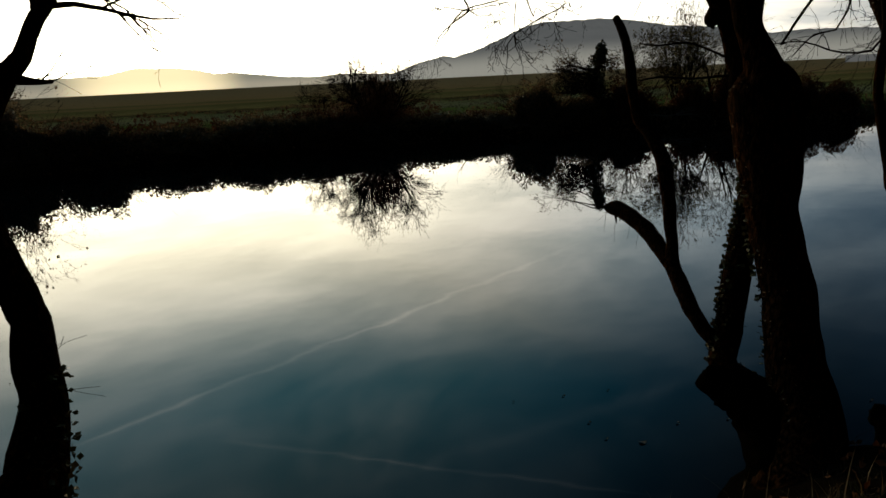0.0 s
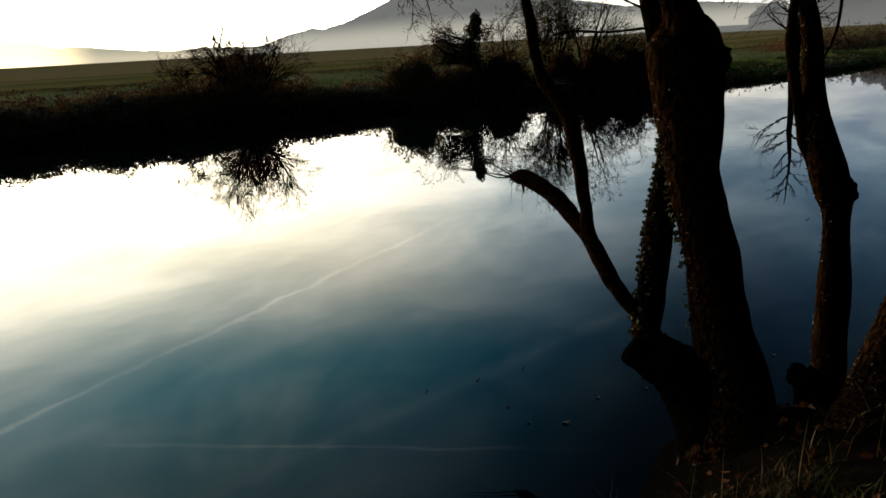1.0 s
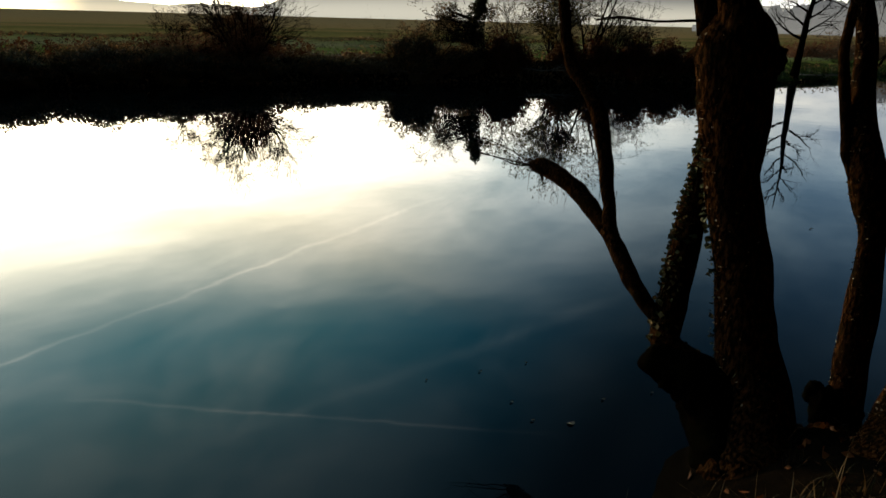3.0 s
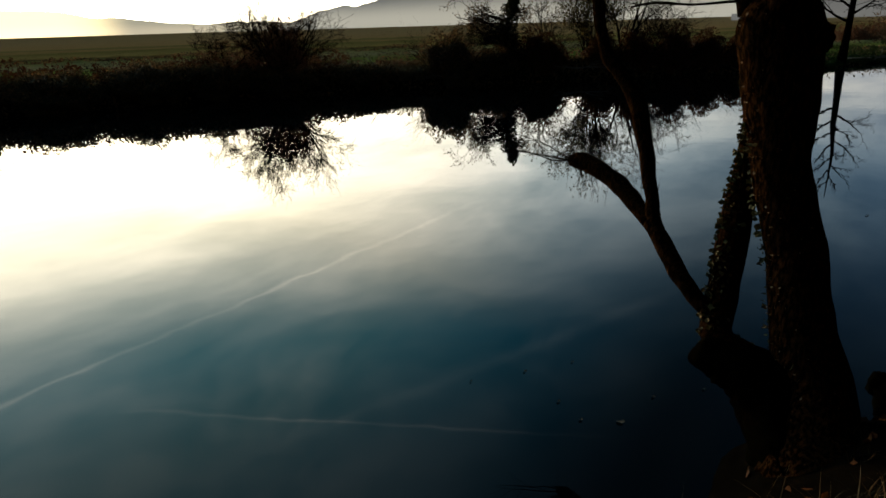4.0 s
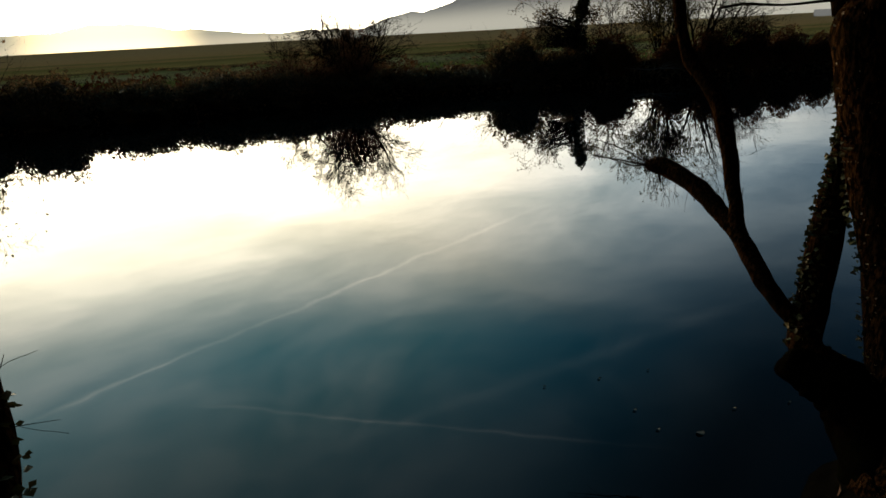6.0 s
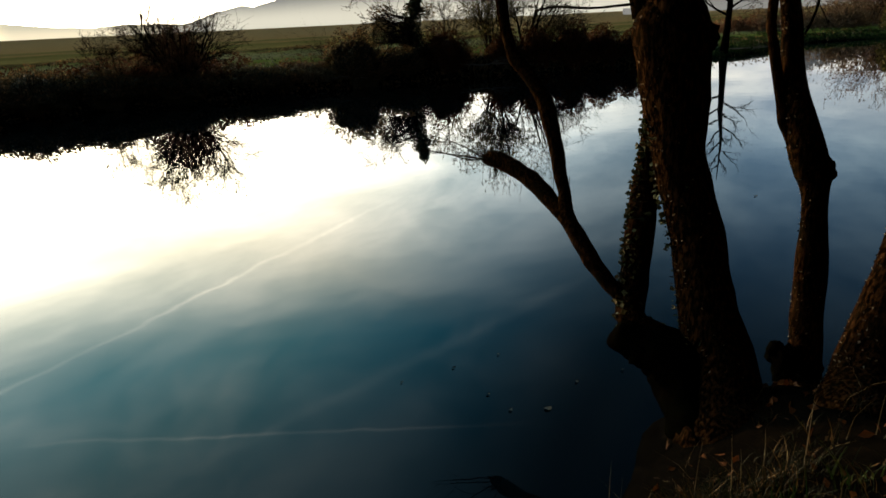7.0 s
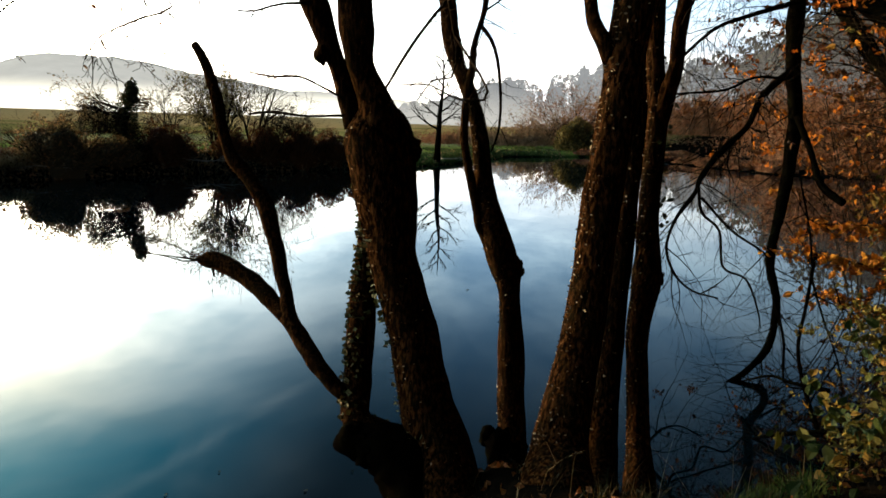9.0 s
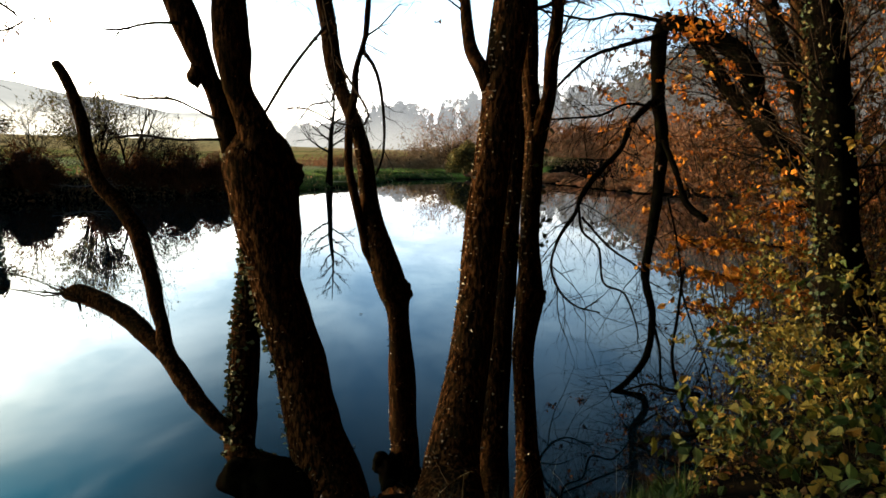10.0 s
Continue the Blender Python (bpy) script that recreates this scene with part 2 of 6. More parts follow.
LEAF_GREEN = leaf_material("green_leaves", [(0.0, (0.005, 0.014, 0.003)), (0.4, (0.016, 0.026, 0.004)), (0.7, (0.050, 0.045, 0.007)), (1.0, (0.12, 0.062, 0.010))])
LEAF_IVY = leaf_material("ivy_leaves", [(0.0, (0.016, 0.026, 0.010)), (0.6, (0.03, 0.035, 0.015)), (1.0, (0.07, 0.05, 0.018))], 0.1)
LEAF_SCRUB = leaf_material("scrub_leaves", [(0.0, (0.042, 0.036, 0.018)), (0.6, (0.105, 0.078, 0.038)), (1.0, (0.210, 0.115, 0.052))], 0.25)
LEAF_OLIVE = leaf_material("olive_leaves", [(0.0, (0.030, 0.032, 0.010)), (0.6, (0.065, 0.058, 0.018)), (1.0, (0.12, 0.085, 0.024))], 0.35)
LEAF_FAR = leaf_material("russet_twigs", [(0.0, (0.070, 0.046, 0.030)), (0.5, (0.110, 0.070, 0.042)), (1.0, (0.090, 0.072, 0.046))], 0.3)
LEAF_RED = leaf_material("reddish_twigs", [(0.0, (0.080, 0.038, 0.022)), (0.5, (0.135, 0.060, 0.032)), (1.0, (0.095, 0.060, 0.036))], 0.3)
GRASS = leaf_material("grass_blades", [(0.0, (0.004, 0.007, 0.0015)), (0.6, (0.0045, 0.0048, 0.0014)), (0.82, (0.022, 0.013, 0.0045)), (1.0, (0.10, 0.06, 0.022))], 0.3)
STRAW = leaf_material("bleached_straw", [(0.0, (0.10, 0.075, 0.04)), (1.0, (0.30, 0.24, 0.15))], 0.2)
GRASS_GREEN = leaf_material("green_grass_blades", [(0.0, (0.006, 0.022, 0.004)), (0.6, (0.014, 0.034, 0.006)), (1.0, (0.045, 0.055, 0.012))], 0.3)


def build_ground(nt, N, L, b):
    tc = N("ShaderNodeTexCoord")
    strip = N("ShaderNodeVectorMath")
    strip.operation = "DOT_PRODUCT"
    L(tc.outputs["Object"], strip.inputs[0])
    strip.inputs[1].default_value = (-0.34, 0.94, 0)
    sway = N("ShaderNodeMath")
    sway.operation = "MULTIPLY_ADD"
    L(noise_node(N, L, 0.06, 4, 0.6), sway.inputs[0])
    sway.inputs[1].default_value = 14.0
    L(strip.outputs["Value"], sway.inputs[2])
    big = N("ShaderNodeMapRange")
    big.inputs["From Min"].default_value, big.inputs["From Max"].default_value = 30.0, 230.0
    L(sway.outputs[0], big.inputs["Value"])
    big = big.outputs["Result"]
    mid = noise_node(N, L, 0.7, 6)
    fine = noise_node(N, L, 9.0, 6)
    field = ramp_node(N, L, big, [(0.04, (0.085, 0.130, 0.028)), (0.10, (0.110, 0.150, 0.036)), (0.13, (0.190, 0.190, 0.105)), (0.20, (0.130, 0.150, 0.050)), (0.23, (0.058, 0.050, 0.022)), (0.26, (0.190, 0.160, 0.060)), (0.36, (0.110, 0.115, 0.040)), (0.42, (0.220, 0.160, 0.070)), (0.47, (0.120, 0.118, 0.042)), (0.55, (0.235, 0.170, 0.085)), (1.0, (0.220, 0.170, 0.092))])
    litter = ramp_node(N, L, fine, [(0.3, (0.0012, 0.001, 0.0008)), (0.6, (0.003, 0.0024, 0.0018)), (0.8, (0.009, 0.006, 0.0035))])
    # open meadow beyond the river, wooded soil on the banks blackened to imitate shade
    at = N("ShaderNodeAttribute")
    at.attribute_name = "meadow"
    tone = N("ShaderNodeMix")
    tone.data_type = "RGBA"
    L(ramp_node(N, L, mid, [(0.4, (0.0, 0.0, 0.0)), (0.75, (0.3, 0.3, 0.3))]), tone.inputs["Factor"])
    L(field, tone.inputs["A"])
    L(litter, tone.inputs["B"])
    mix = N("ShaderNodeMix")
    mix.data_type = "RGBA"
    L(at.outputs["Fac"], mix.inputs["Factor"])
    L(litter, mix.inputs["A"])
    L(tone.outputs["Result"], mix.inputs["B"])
    L(mix.outputs["Result"], b.inputs["Base Color"])
    b.inputs["Roughness"].default_value = 0.95
    b.inputs["Specular IOR Level"].default_value = 0.0
    bump_node(N, L, fine, b, 0.4, 0.02)


def build_water(nt, N, L, b):
    b.inputs["Base Color"].default_value = (0.0002, 0.0024, 0.0042, 1)
    b.inputs["Roughness"].default_value = 0.015
    b.inputs["IOR"].default_value = 1.333
    h = noise_node(N, L, 0.55, 3, 0.5)
    bump_node(N, L, h, b, 0.06, 0.05)


GROUND = material("meadow_soil", build_ground)
WATER = material("still_water", build_water)


def haze(name, col, low, rise, grain=0.012, bright=1.0, sun_glow=0.0):
    """Distance seen through evening mist: its scattered light is painted as emission, thickest near the ground."""
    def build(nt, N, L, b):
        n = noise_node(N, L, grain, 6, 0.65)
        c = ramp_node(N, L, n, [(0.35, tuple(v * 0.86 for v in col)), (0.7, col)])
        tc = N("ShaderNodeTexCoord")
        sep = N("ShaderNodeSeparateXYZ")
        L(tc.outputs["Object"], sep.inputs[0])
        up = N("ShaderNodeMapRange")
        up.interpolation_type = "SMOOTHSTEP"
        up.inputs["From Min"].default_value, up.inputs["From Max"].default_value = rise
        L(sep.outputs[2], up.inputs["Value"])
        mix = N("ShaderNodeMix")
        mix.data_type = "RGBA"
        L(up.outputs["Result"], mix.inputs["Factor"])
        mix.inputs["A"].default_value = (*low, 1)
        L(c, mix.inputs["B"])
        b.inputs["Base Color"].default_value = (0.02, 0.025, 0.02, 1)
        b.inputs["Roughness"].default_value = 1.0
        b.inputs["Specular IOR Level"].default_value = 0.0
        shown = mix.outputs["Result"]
        if sun_glow:
            # warm emission painted round the sun's own bearing, where haze would scatter most light
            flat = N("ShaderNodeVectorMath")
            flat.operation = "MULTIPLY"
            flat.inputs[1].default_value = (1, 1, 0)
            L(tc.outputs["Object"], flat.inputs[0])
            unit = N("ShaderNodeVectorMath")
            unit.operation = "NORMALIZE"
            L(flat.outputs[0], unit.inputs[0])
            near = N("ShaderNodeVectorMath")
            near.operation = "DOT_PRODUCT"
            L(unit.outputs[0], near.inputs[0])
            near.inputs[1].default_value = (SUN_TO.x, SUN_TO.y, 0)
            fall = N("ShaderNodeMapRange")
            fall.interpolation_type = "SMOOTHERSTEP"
            fall.inputs["From Min"].default_value, fall.inputs["From Max"].default_value, fall.inputs["To Max"].default_value = 0.990, 0.9999, sun_glow
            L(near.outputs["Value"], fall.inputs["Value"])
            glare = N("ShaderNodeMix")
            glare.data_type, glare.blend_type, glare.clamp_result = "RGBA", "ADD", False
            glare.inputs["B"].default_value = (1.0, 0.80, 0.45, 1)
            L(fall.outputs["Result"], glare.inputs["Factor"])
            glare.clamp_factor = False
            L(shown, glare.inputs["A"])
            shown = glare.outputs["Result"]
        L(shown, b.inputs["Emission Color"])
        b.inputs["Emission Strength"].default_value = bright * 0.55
    return material(name, build)


# mist colours are emission, so these far hills and woods glow by themselves
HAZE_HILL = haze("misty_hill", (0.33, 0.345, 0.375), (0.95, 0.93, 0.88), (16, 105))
HAZE_FAR = haze("misty_far_hill", (0.90, 0.86, 0.74), (1.25, 1.12, 0.92), (5, 60), sun_glow=3.0)
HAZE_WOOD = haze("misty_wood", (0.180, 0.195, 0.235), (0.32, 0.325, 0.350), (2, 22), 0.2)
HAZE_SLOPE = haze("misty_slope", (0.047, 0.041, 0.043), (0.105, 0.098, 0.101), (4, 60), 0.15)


# ---- building helpers ----
def link_mesh(name, bm, mat, parent=None, label="", smooth=True):
    me = bpy.data.meshes.new(name)
    bm.to_mesh(me)
    bm.free()
    me.materials.append(mat)
    if smooth:
        me.shade_smooth()
    ob = new(name, me)
    if parent:
        ob.parent = parent
        ob.matrix_parent_inverse = parent.matrix_world.inverted()
    if label:
        tagged(ob, label)
    if name in ("twigwork", "brushwood"):
        tagged(ob, kind="stuff")
    return ob


def part(name, bm, mat, parent, label=""):
    return link_mesh(name, bm, mat, parent, label)


def thing(name, place, label, category, group=""):
    ob = new(name)
    ob.location = place
    ob.empty_display_size = 0.2
    bpy.context.view_layer.update()
    return tagged(ob, label, category, group)


def curve_points(rows, step):
    """Catmull-Rom through rows of x, y, z, radius."""
    P = [np.array(r, float) for r in rows]
    P = [2 * P[0] - P[1]] + P + [2 * P[-1] - P[-2]]
    out = []
    for i in range(1, len(P) - 2):
        n = max(2, int(np.linalg.norm(P[i + 1][:3] - P[i][:3]) / step))
        for k in range(n):
            u = k / n
            out.append(0.5 * (2 * P[i] + (P[i + 1] - P[i - 1]) * u + (2 * P[i - 1] - 5 * P[i] + 4 * P[i + 1] - P[i + 2]) * u * u
                              + (3 * P[i] - P[i - 1] - 3 * P[i + 1] + P[i + 2]) * u ** 3))
    out.append(P[-2])
    return [(Vector(o[:3]), max(float(o[3]), 0.001)) for o in out]


def tube(bm, pts, sides=10, rough=0.0, cap=True, seed=0.0):
    """A bark-covered tube along pts of (place, radius)."""
    rings = []
    side = Vector((1, 0.2, 0.1))
    for i, (p, r) in enumerate(pts):
        d = (pts[min(i + 1, len(pts) - 1)][0] - pts[max(i - 1, 0)][0])
        d = d.normalized() if d.length > 1e-9 else Vector((0, 0, 1))
        side = (side - d * side.dot(d))
        side = side.normalized() if side.length > 1e-6 else d.orthogonal().normalized()
        up = d.cross(side)
        ring = []
        for k in range(sides):
            a = 2 * math.pi * k / sides
            v = side * math.cos(a) + up * math.sin(a)
            rr = r
            if rough:
                q = p * 2.2 + v * r * 4
                rr *= 1 + rough * (noise.noise(q + Vector((seed, 0, 0))) + 0.6 * noise.noise(q * 3.1))
                if sides >= 16:
                    rr *= 1 + 0.05 * noise.noise(Vector((math.cos(a) * 4.5, math.sin(a) * 4.5, p.z * 1.6 + seed)))
            ring.append(bm.verts.new(p + v * rr))
        rings.append(ring)
    for a, b in zip(rings, rings[1:]):
        for k in range(sides):
            bm.faces.new((a[k], a[(k + 1) % sides], b[(k + 1) % sides], b[k]))
    if cap:
        bm.faces.new(rings[0][::-1])
        bm.faces.new(rings[-1])


def stem(rows, sides=18, step=0.09, rough=0.12, seed=0.0, bm=None):
    bm = bm or bmesh.new()
    tube(bm, curve_points(rows, step), sides, rough, True, seed)
    return bm


def grow(bm, rng, p, d, length, r, level, droop=0.0, spread=0.7, kids=4, tips=None, sides=5, wob=0.22, least=0.0012):
    """A bare branch that wavers, thins and forks into finer twigs."""
    n = max(4, int(length / 0.12)) if length < 2 else 14
    pts, q, v = [], Vector(p), Vector(d).normalized()
    for i in range(n + 1):
        u = i / n
        pts.append((q.copy(), max(r * (1 - 0.8 * u), least)))
        v = (v + Vector((rng.gauss(0, wob), rng.gauss(0, wob), rng.gauss(0, wob) - droop * 0.25)) * (2.4 / n)).normalized()
        q = q + v * (length / n)
    tube(bm, pts, sides if r > 0.006 else 4 if r > 0.003 else 3, 0, False)
    if tips is not None:
        tips.append((pts[-1][0].copy(), v.copy()))
    if level <= 0:
        return
    for k in range(kids):
        i = int(n * (0.25 + 0.7 * (k + rng.random()) / kids))
        i = min(max(i, 1), n)
        base, rr = pts[i]
        dd = (pts[i][0] - pts[i - 1][0]).normalized()
        ax = Vector((rng.gauss(0, 1), rng.gauss(0, 1), rng.gauss(0, 1)))
        ax = (ax - dd * ax.dot(dd)).normalized()
        nd = (dd + ax * spread * (0.7 + 0.6 * rng.random())).normalized()
        grow(bm, rng, base, nd, length * (0.35 + 0.3 * rng.random()), rr * 0.62, level - 1, droop, spread, kids, tips, sides, wob, least)


def leaf_cloud(name, centres, size, mat, parent=None, seed=1, jitter=0.4, flat=0.0, point=1.6, width=1.0):
    """Many small folded leaves as one mesh. centres: (n, 3)."""
    rs = np.random.RandomState(seed)
    c = np.asarray(centres, float)
    n = len(c)
    s = size * (1 + jitter * (rs.rand(n) * 2 - 1))
    a = rs.normal(size=(n, 3))
    a /= np.linalg.norm(a, axis=1, keepdims=True)
    b = rs.normal(size=(n, 3))
    b[:, 2] *= 1 - flat
    b -= a * (a * b).sum(1, keepdims=True)
    b /= np.linalg.norm(b, axis=1, keepdims=True)
    w = np.cross(a, b)
    s = s[:, None]
    v = np.stack([c - a * s * 0.5 * point, c + b * s * 0.5 * width + w * s * 0.12 * width, c + a * s * 0.5 * point, c - b * s * 0.5 * width + w * s * 0.12 * width], 1).reshape(-1, 3)
    i = np.arange(n)[:, None] * 4
    faces = np.concatenate([i + np.array([[0, 1, 2]]), i + np.array([[0, 2, 3]])], 0)
    me = bpy.data.meshes.new(name)
    me.from_pydata(v.tolist(), [], faces.tolist())
    me.materials.append(mat)
    ob = new(name, me)
    if parent:
        ob.parent = parent
        ob.matrix_parent_inverse = parent.matrix_world.inverted()
        tagged(ob, kind="stuff")
    return ob


def big_leaves(name, places, size, mat, parent=None, seed=1, hang=0.6):
    """Ovate leaves, folded along the midrib, hanging from their stalks."""
    rs = np.random.RandomState(seed)
    c = np.asarray(places, float)
    n = len(c)
    s = (size * (0.55 + 0.8 * rs.rand(n)))[:, None]
    a = rs.normal(size=(n, 3))
    a[:, 2] -= hang
    a /= np.linalg.norm(a, axis=1, keepdims=True)
    b = rs.normal(size=(n, 3))
    b -= a * (a * b).sum(1, keepdims=True)
    b /= np.linalg.norm(b, axis=1, keepdims=True)
    w = np.cross(a, b)
    fold = 0.10 + 0.18 * rs.rand(n)[:, None]
    def p(u, side, lift=0.0):
        return c + a * s * u + b * s * side + w * s * (abs(side) * fold * 2 + lift)
    v = np.stack([p(0, 0), p(0.25, 0.3), p(0.62, 0.27), p(1.0, 0, -0.12), p(0.62, -0.27), p(0.25, -0.3), p(0.5, 0)], 1).reshape(-1, 3)
    i = np.arange(n)[:, None] * 7
    f = np.concatenate([i + np.array([[0, 1, 6]]), i + np.array([[1, 2, 6]]), i + np.array([[2, 3, 6]]), i + np.array([[3, 4, 6]]), i + np.array([[4, 5, 6]]), i + np.array([[5, 0, 6]])])
    me = bpy.data.meshes.new(name)
    me.from_pydata(v.tolist(), [], f.tolist())
    me.materials.append(mat)
    ob = new(name, me)
    if parent:
        ob.parent = parent
        ob.matrix_parent_inverse = parent.matrix_world.inverted()
        tagged(ob, kind="stuff")
    return ob


# ---- the river's shores ----
NEAR_SHORE = [(-400, -120), (-120, -34), (-40, -8), (-12, 1.2), (-5, 2.3), (-2.4, 3.1), (-1.0, 2.7), (0.5, 3.0), (1.1, 3.6), (1.5, 4.3), (2.2, 4.55), (2.75, 4.3),
              (3.05, 3.75), (3.3, 3.35), (3.8, 3.3), (4.6, 3.25), (6.0, 3.2), (7.5, 3.4), (9.0, 3.7), (12, 4.8), (17, 6.2), (24, 9), (34, 14), (60, 24), (400, 150)]
FAR_SHORE = [(400, 185), (60, 34), (48, 26), (42.5, 30), (43.3, 36), (45, 43), (41.4, 50), (32.5, 49.5), (30, 46.5), (24, 42), (18.7, 38.8), (12, 37), (5, 35.5), (1.5, 35), (-1.5, 33),
             (-5, 32.5), (-9, 30.5), (-16, 27), (-22, 22.5), (-30, 18), (-45, 10), (-90, -4), (-130, -14), (-400, -90)]


def shore_distance(x, y):
    """Metres from the river: positive on land, negative in the water; and which bank (True: the far one)."""
    ring = np.array(NEAR_SHORE + FAR_SHORE, float)
    nn = len(NEAR_SHORE)
    best = np.full(x.shape, 1e9)
    far = np.zeros(x.shape, bool)
    inside = np.zeros(x.shape, bool)
    for i in range(len(ring)):
        a, b = ring[i], ring[(i + 1) % len(ring)]
        e = b - a
        u = np.clip(((x - a[0]) * e[0] + (y - a[1]) * e[1]) / (e @ e), 0, 1)
        d = np.hypot(x - a[0] - u * e[0], y - a[1] - u * e[1])
        far = np.where(d < best, i >= nn - 1, far)
        best = np.minimum(best, d)
        hit = ((a[1] > y) != (b[1] > y)) & (x < (b[0] - a[0]) * (y - a[1]) / (b[1] - a[1] + 1e-12) + a[0])
        inside ^= hit
    return np.where(inside, -best, best), far


def ground_height(x, y):
    x, y = np.asarray(x, float), np.asarray(y, float)
    d, far = shore_distance(x, y)
    rough = 0.10 * np.sin(x * 0.9 + 1.3 * np.sin(y * 0.7)) * np.sin(y * 1.1 + 0.6 * np.sin(x * 0.5)) + 0.05 * np.sin(x * 2.7 + y * 1.9) * np.sin(y * 3.1 - x)
    # past 9 m the near bank climbs, an added rise that blocks the sky
    near_z = np.interp(d, [-6, -1, 0, 0.25, 1.0, 2.2, 3.5, 9, 18, 40, 120], [-2, -0.7, -0.03, 0.28, 0.85, 1.28, 1.42, 1.9, 7.0, 14.0, 22.0])
    far_z = np.interp(d, [-6, -1, 0, 0.3, 1.5, 4, 40, 600], [-2, -0.7, -0.03, 0.35, 0.95, 1.05, 0.9, 1.2])
    low = np.clip((x - 13.0) / 4.0, 0, 1) * np.clip((75 - x) / 20, 0, 1)
    far_z = np.where(far_z > 0, far_z * (1 - 0.55 * low), far_z)
    z = np.where(far, far_z, near_z)
    return z + rough * np.clip(d * 0.6, 0, 1) * np.where(np.hypot(x, y) < 2.0, 0.3, 1.0)


def spaced(lo, hi, stretches):
    """Coordinates from lo to hi, fine inside the stretches (from, to, step), growing outside."""
    out = []
    for a, b, s in stretches:
        out += list(np.arange(a, b, s))
    v, s = out[-1], stretches[-1][2]
    while v < hi:
        s *= 1.35
        v += s
        out.append(v)
    v, s = out[0], stretches[0][2]
    while v > lo:
        s *= 1.35
        v -= s
        out.insert(0, v)
    return np.array(out)


def build_setting():
    xs = spaced(-4500, 4500, [(-40, -7, 0.8), (-7, 13, 0.2), (13, 60, 0.8)])
    ys = spaced(-1500, 4500, [(-4, 9, 0.2), (9, 62, 0.8)])
    X, Y = np.meshgrid(xs, ys)
    Z = ground_height(X, Y)
    v = np.stack([X, Y, Z], -1).reshape(-1, 3)
    nx, ny = len(xs), len(ys)
    i = (np.arange(ny - 1)[:, None] * nx + np.arange(nx - 1)[None]).reshape(-1, 1)
    f = i + np.array([[0, 1, nx + 1, nx]])
    me = bpy.data.meshes.new("ground")
    me.from_pydata(v.tolist(), [], f.tolist())
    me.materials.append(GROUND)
    me.shade_smooth()
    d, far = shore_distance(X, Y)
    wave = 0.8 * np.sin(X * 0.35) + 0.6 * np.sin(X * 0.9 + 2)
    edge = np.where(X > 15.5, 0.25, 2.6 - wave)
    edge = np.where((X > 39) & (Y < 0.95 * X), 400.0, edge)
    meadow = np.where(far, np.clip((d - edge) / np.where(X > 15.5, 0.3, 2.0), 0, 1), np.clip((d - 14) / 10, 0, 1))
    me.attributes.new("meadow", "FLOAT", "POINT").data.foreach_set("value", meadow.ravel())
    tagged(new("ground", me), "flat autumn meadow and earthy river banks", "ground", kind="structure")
    bm = bmesh.new()
    bmesh.ops.create_grid(bm, x_segments=2, y_segments=2, size=450)
    tagged(link_mesh("water", bm, WATER), "still dark river mirroring the evening sky", "river", kind="structure")


build_setting()


def ridge(name, dist, az0, az1, height, mat, label, n=160, seed=0):
    """A far hill: height(azimuth in degrees) in metres at that distance, sloping away behind."""
    bm = bmesh.new()
    rows = []
    for k in range(n + 1):
        az = az0 + (az1 - az0) * k / n
        h = max(height(az), 0.0)
        h *= 1 + 0.02 * noise.noise(Vector((az * 1.7, seed, 0))) + 0.012 * noise.noise(Vector((az * 9, seed, 3)))
        s, c = math.sin(radians(az)), math.cos(radians(az))
        rows.append([bm.verts.new((s * (dist + o), c * (dist + o), z)) for o, z in ((-0.35 * dist, 0.5), (-0.15 * dist, h * 0.45), (0, h), (0.3 * dist, h * 0.3))])
    for a, b in zip(rows, rows[1:]):
        for j in range(3):
            bm.faces.new((a[j], b[j], b[j + 1], a[j + 1]))
    return tagged(link_mesh(name, bm, mat), label, "hill", kind="structure")


# crest lines: compass angle and elevation in degrees
HILL_CREST = ((-15.5, 0.35), (-12.8, 1.3), (-10.7, 1.72), (-9.9, 1.58), (-8.1, 2.0), (-5.8, 2.9), (-3.9, 3.7), (-2.4, 4.0), (2.4, 4.0), (4.7, 3.72), (7.5, 3.15), (11.2, 2.75), (15.0, 2.05), (17.3, 2.15), (21.0, 2.0), (27.0, 1.4), (60.0, 0.6))
FAR_CREST = ((-80.0, 1.0), (-45.0, 1.2), (-37.5, 1.35), (-35.5, 1.8), (-32.5, 1.72), (-30.8, 1.5), (-29.6, 1.15), (-28.2, 1.2), (-24.3, 0.72), (-21.5, 0.55), (-19.6, 0.72), (-15.3, 0.55), (-8.0, 0.4))


def crest(line, dist):
    az, el = zip(*line)
    return lambda a: dist * math.tan(radians(float(np.interp(a, az, el)))) + 3.0 + 6.0 * abs(noise.noise(Vector((a * 6.0, 0, 5)))) * (a < -4)


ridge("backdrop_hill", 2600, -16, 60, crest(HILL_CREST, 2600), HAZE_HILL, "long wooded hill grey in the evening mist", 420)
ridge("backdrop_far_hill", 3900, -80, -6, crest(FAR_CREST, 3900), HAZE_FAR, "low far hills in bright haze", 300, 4)

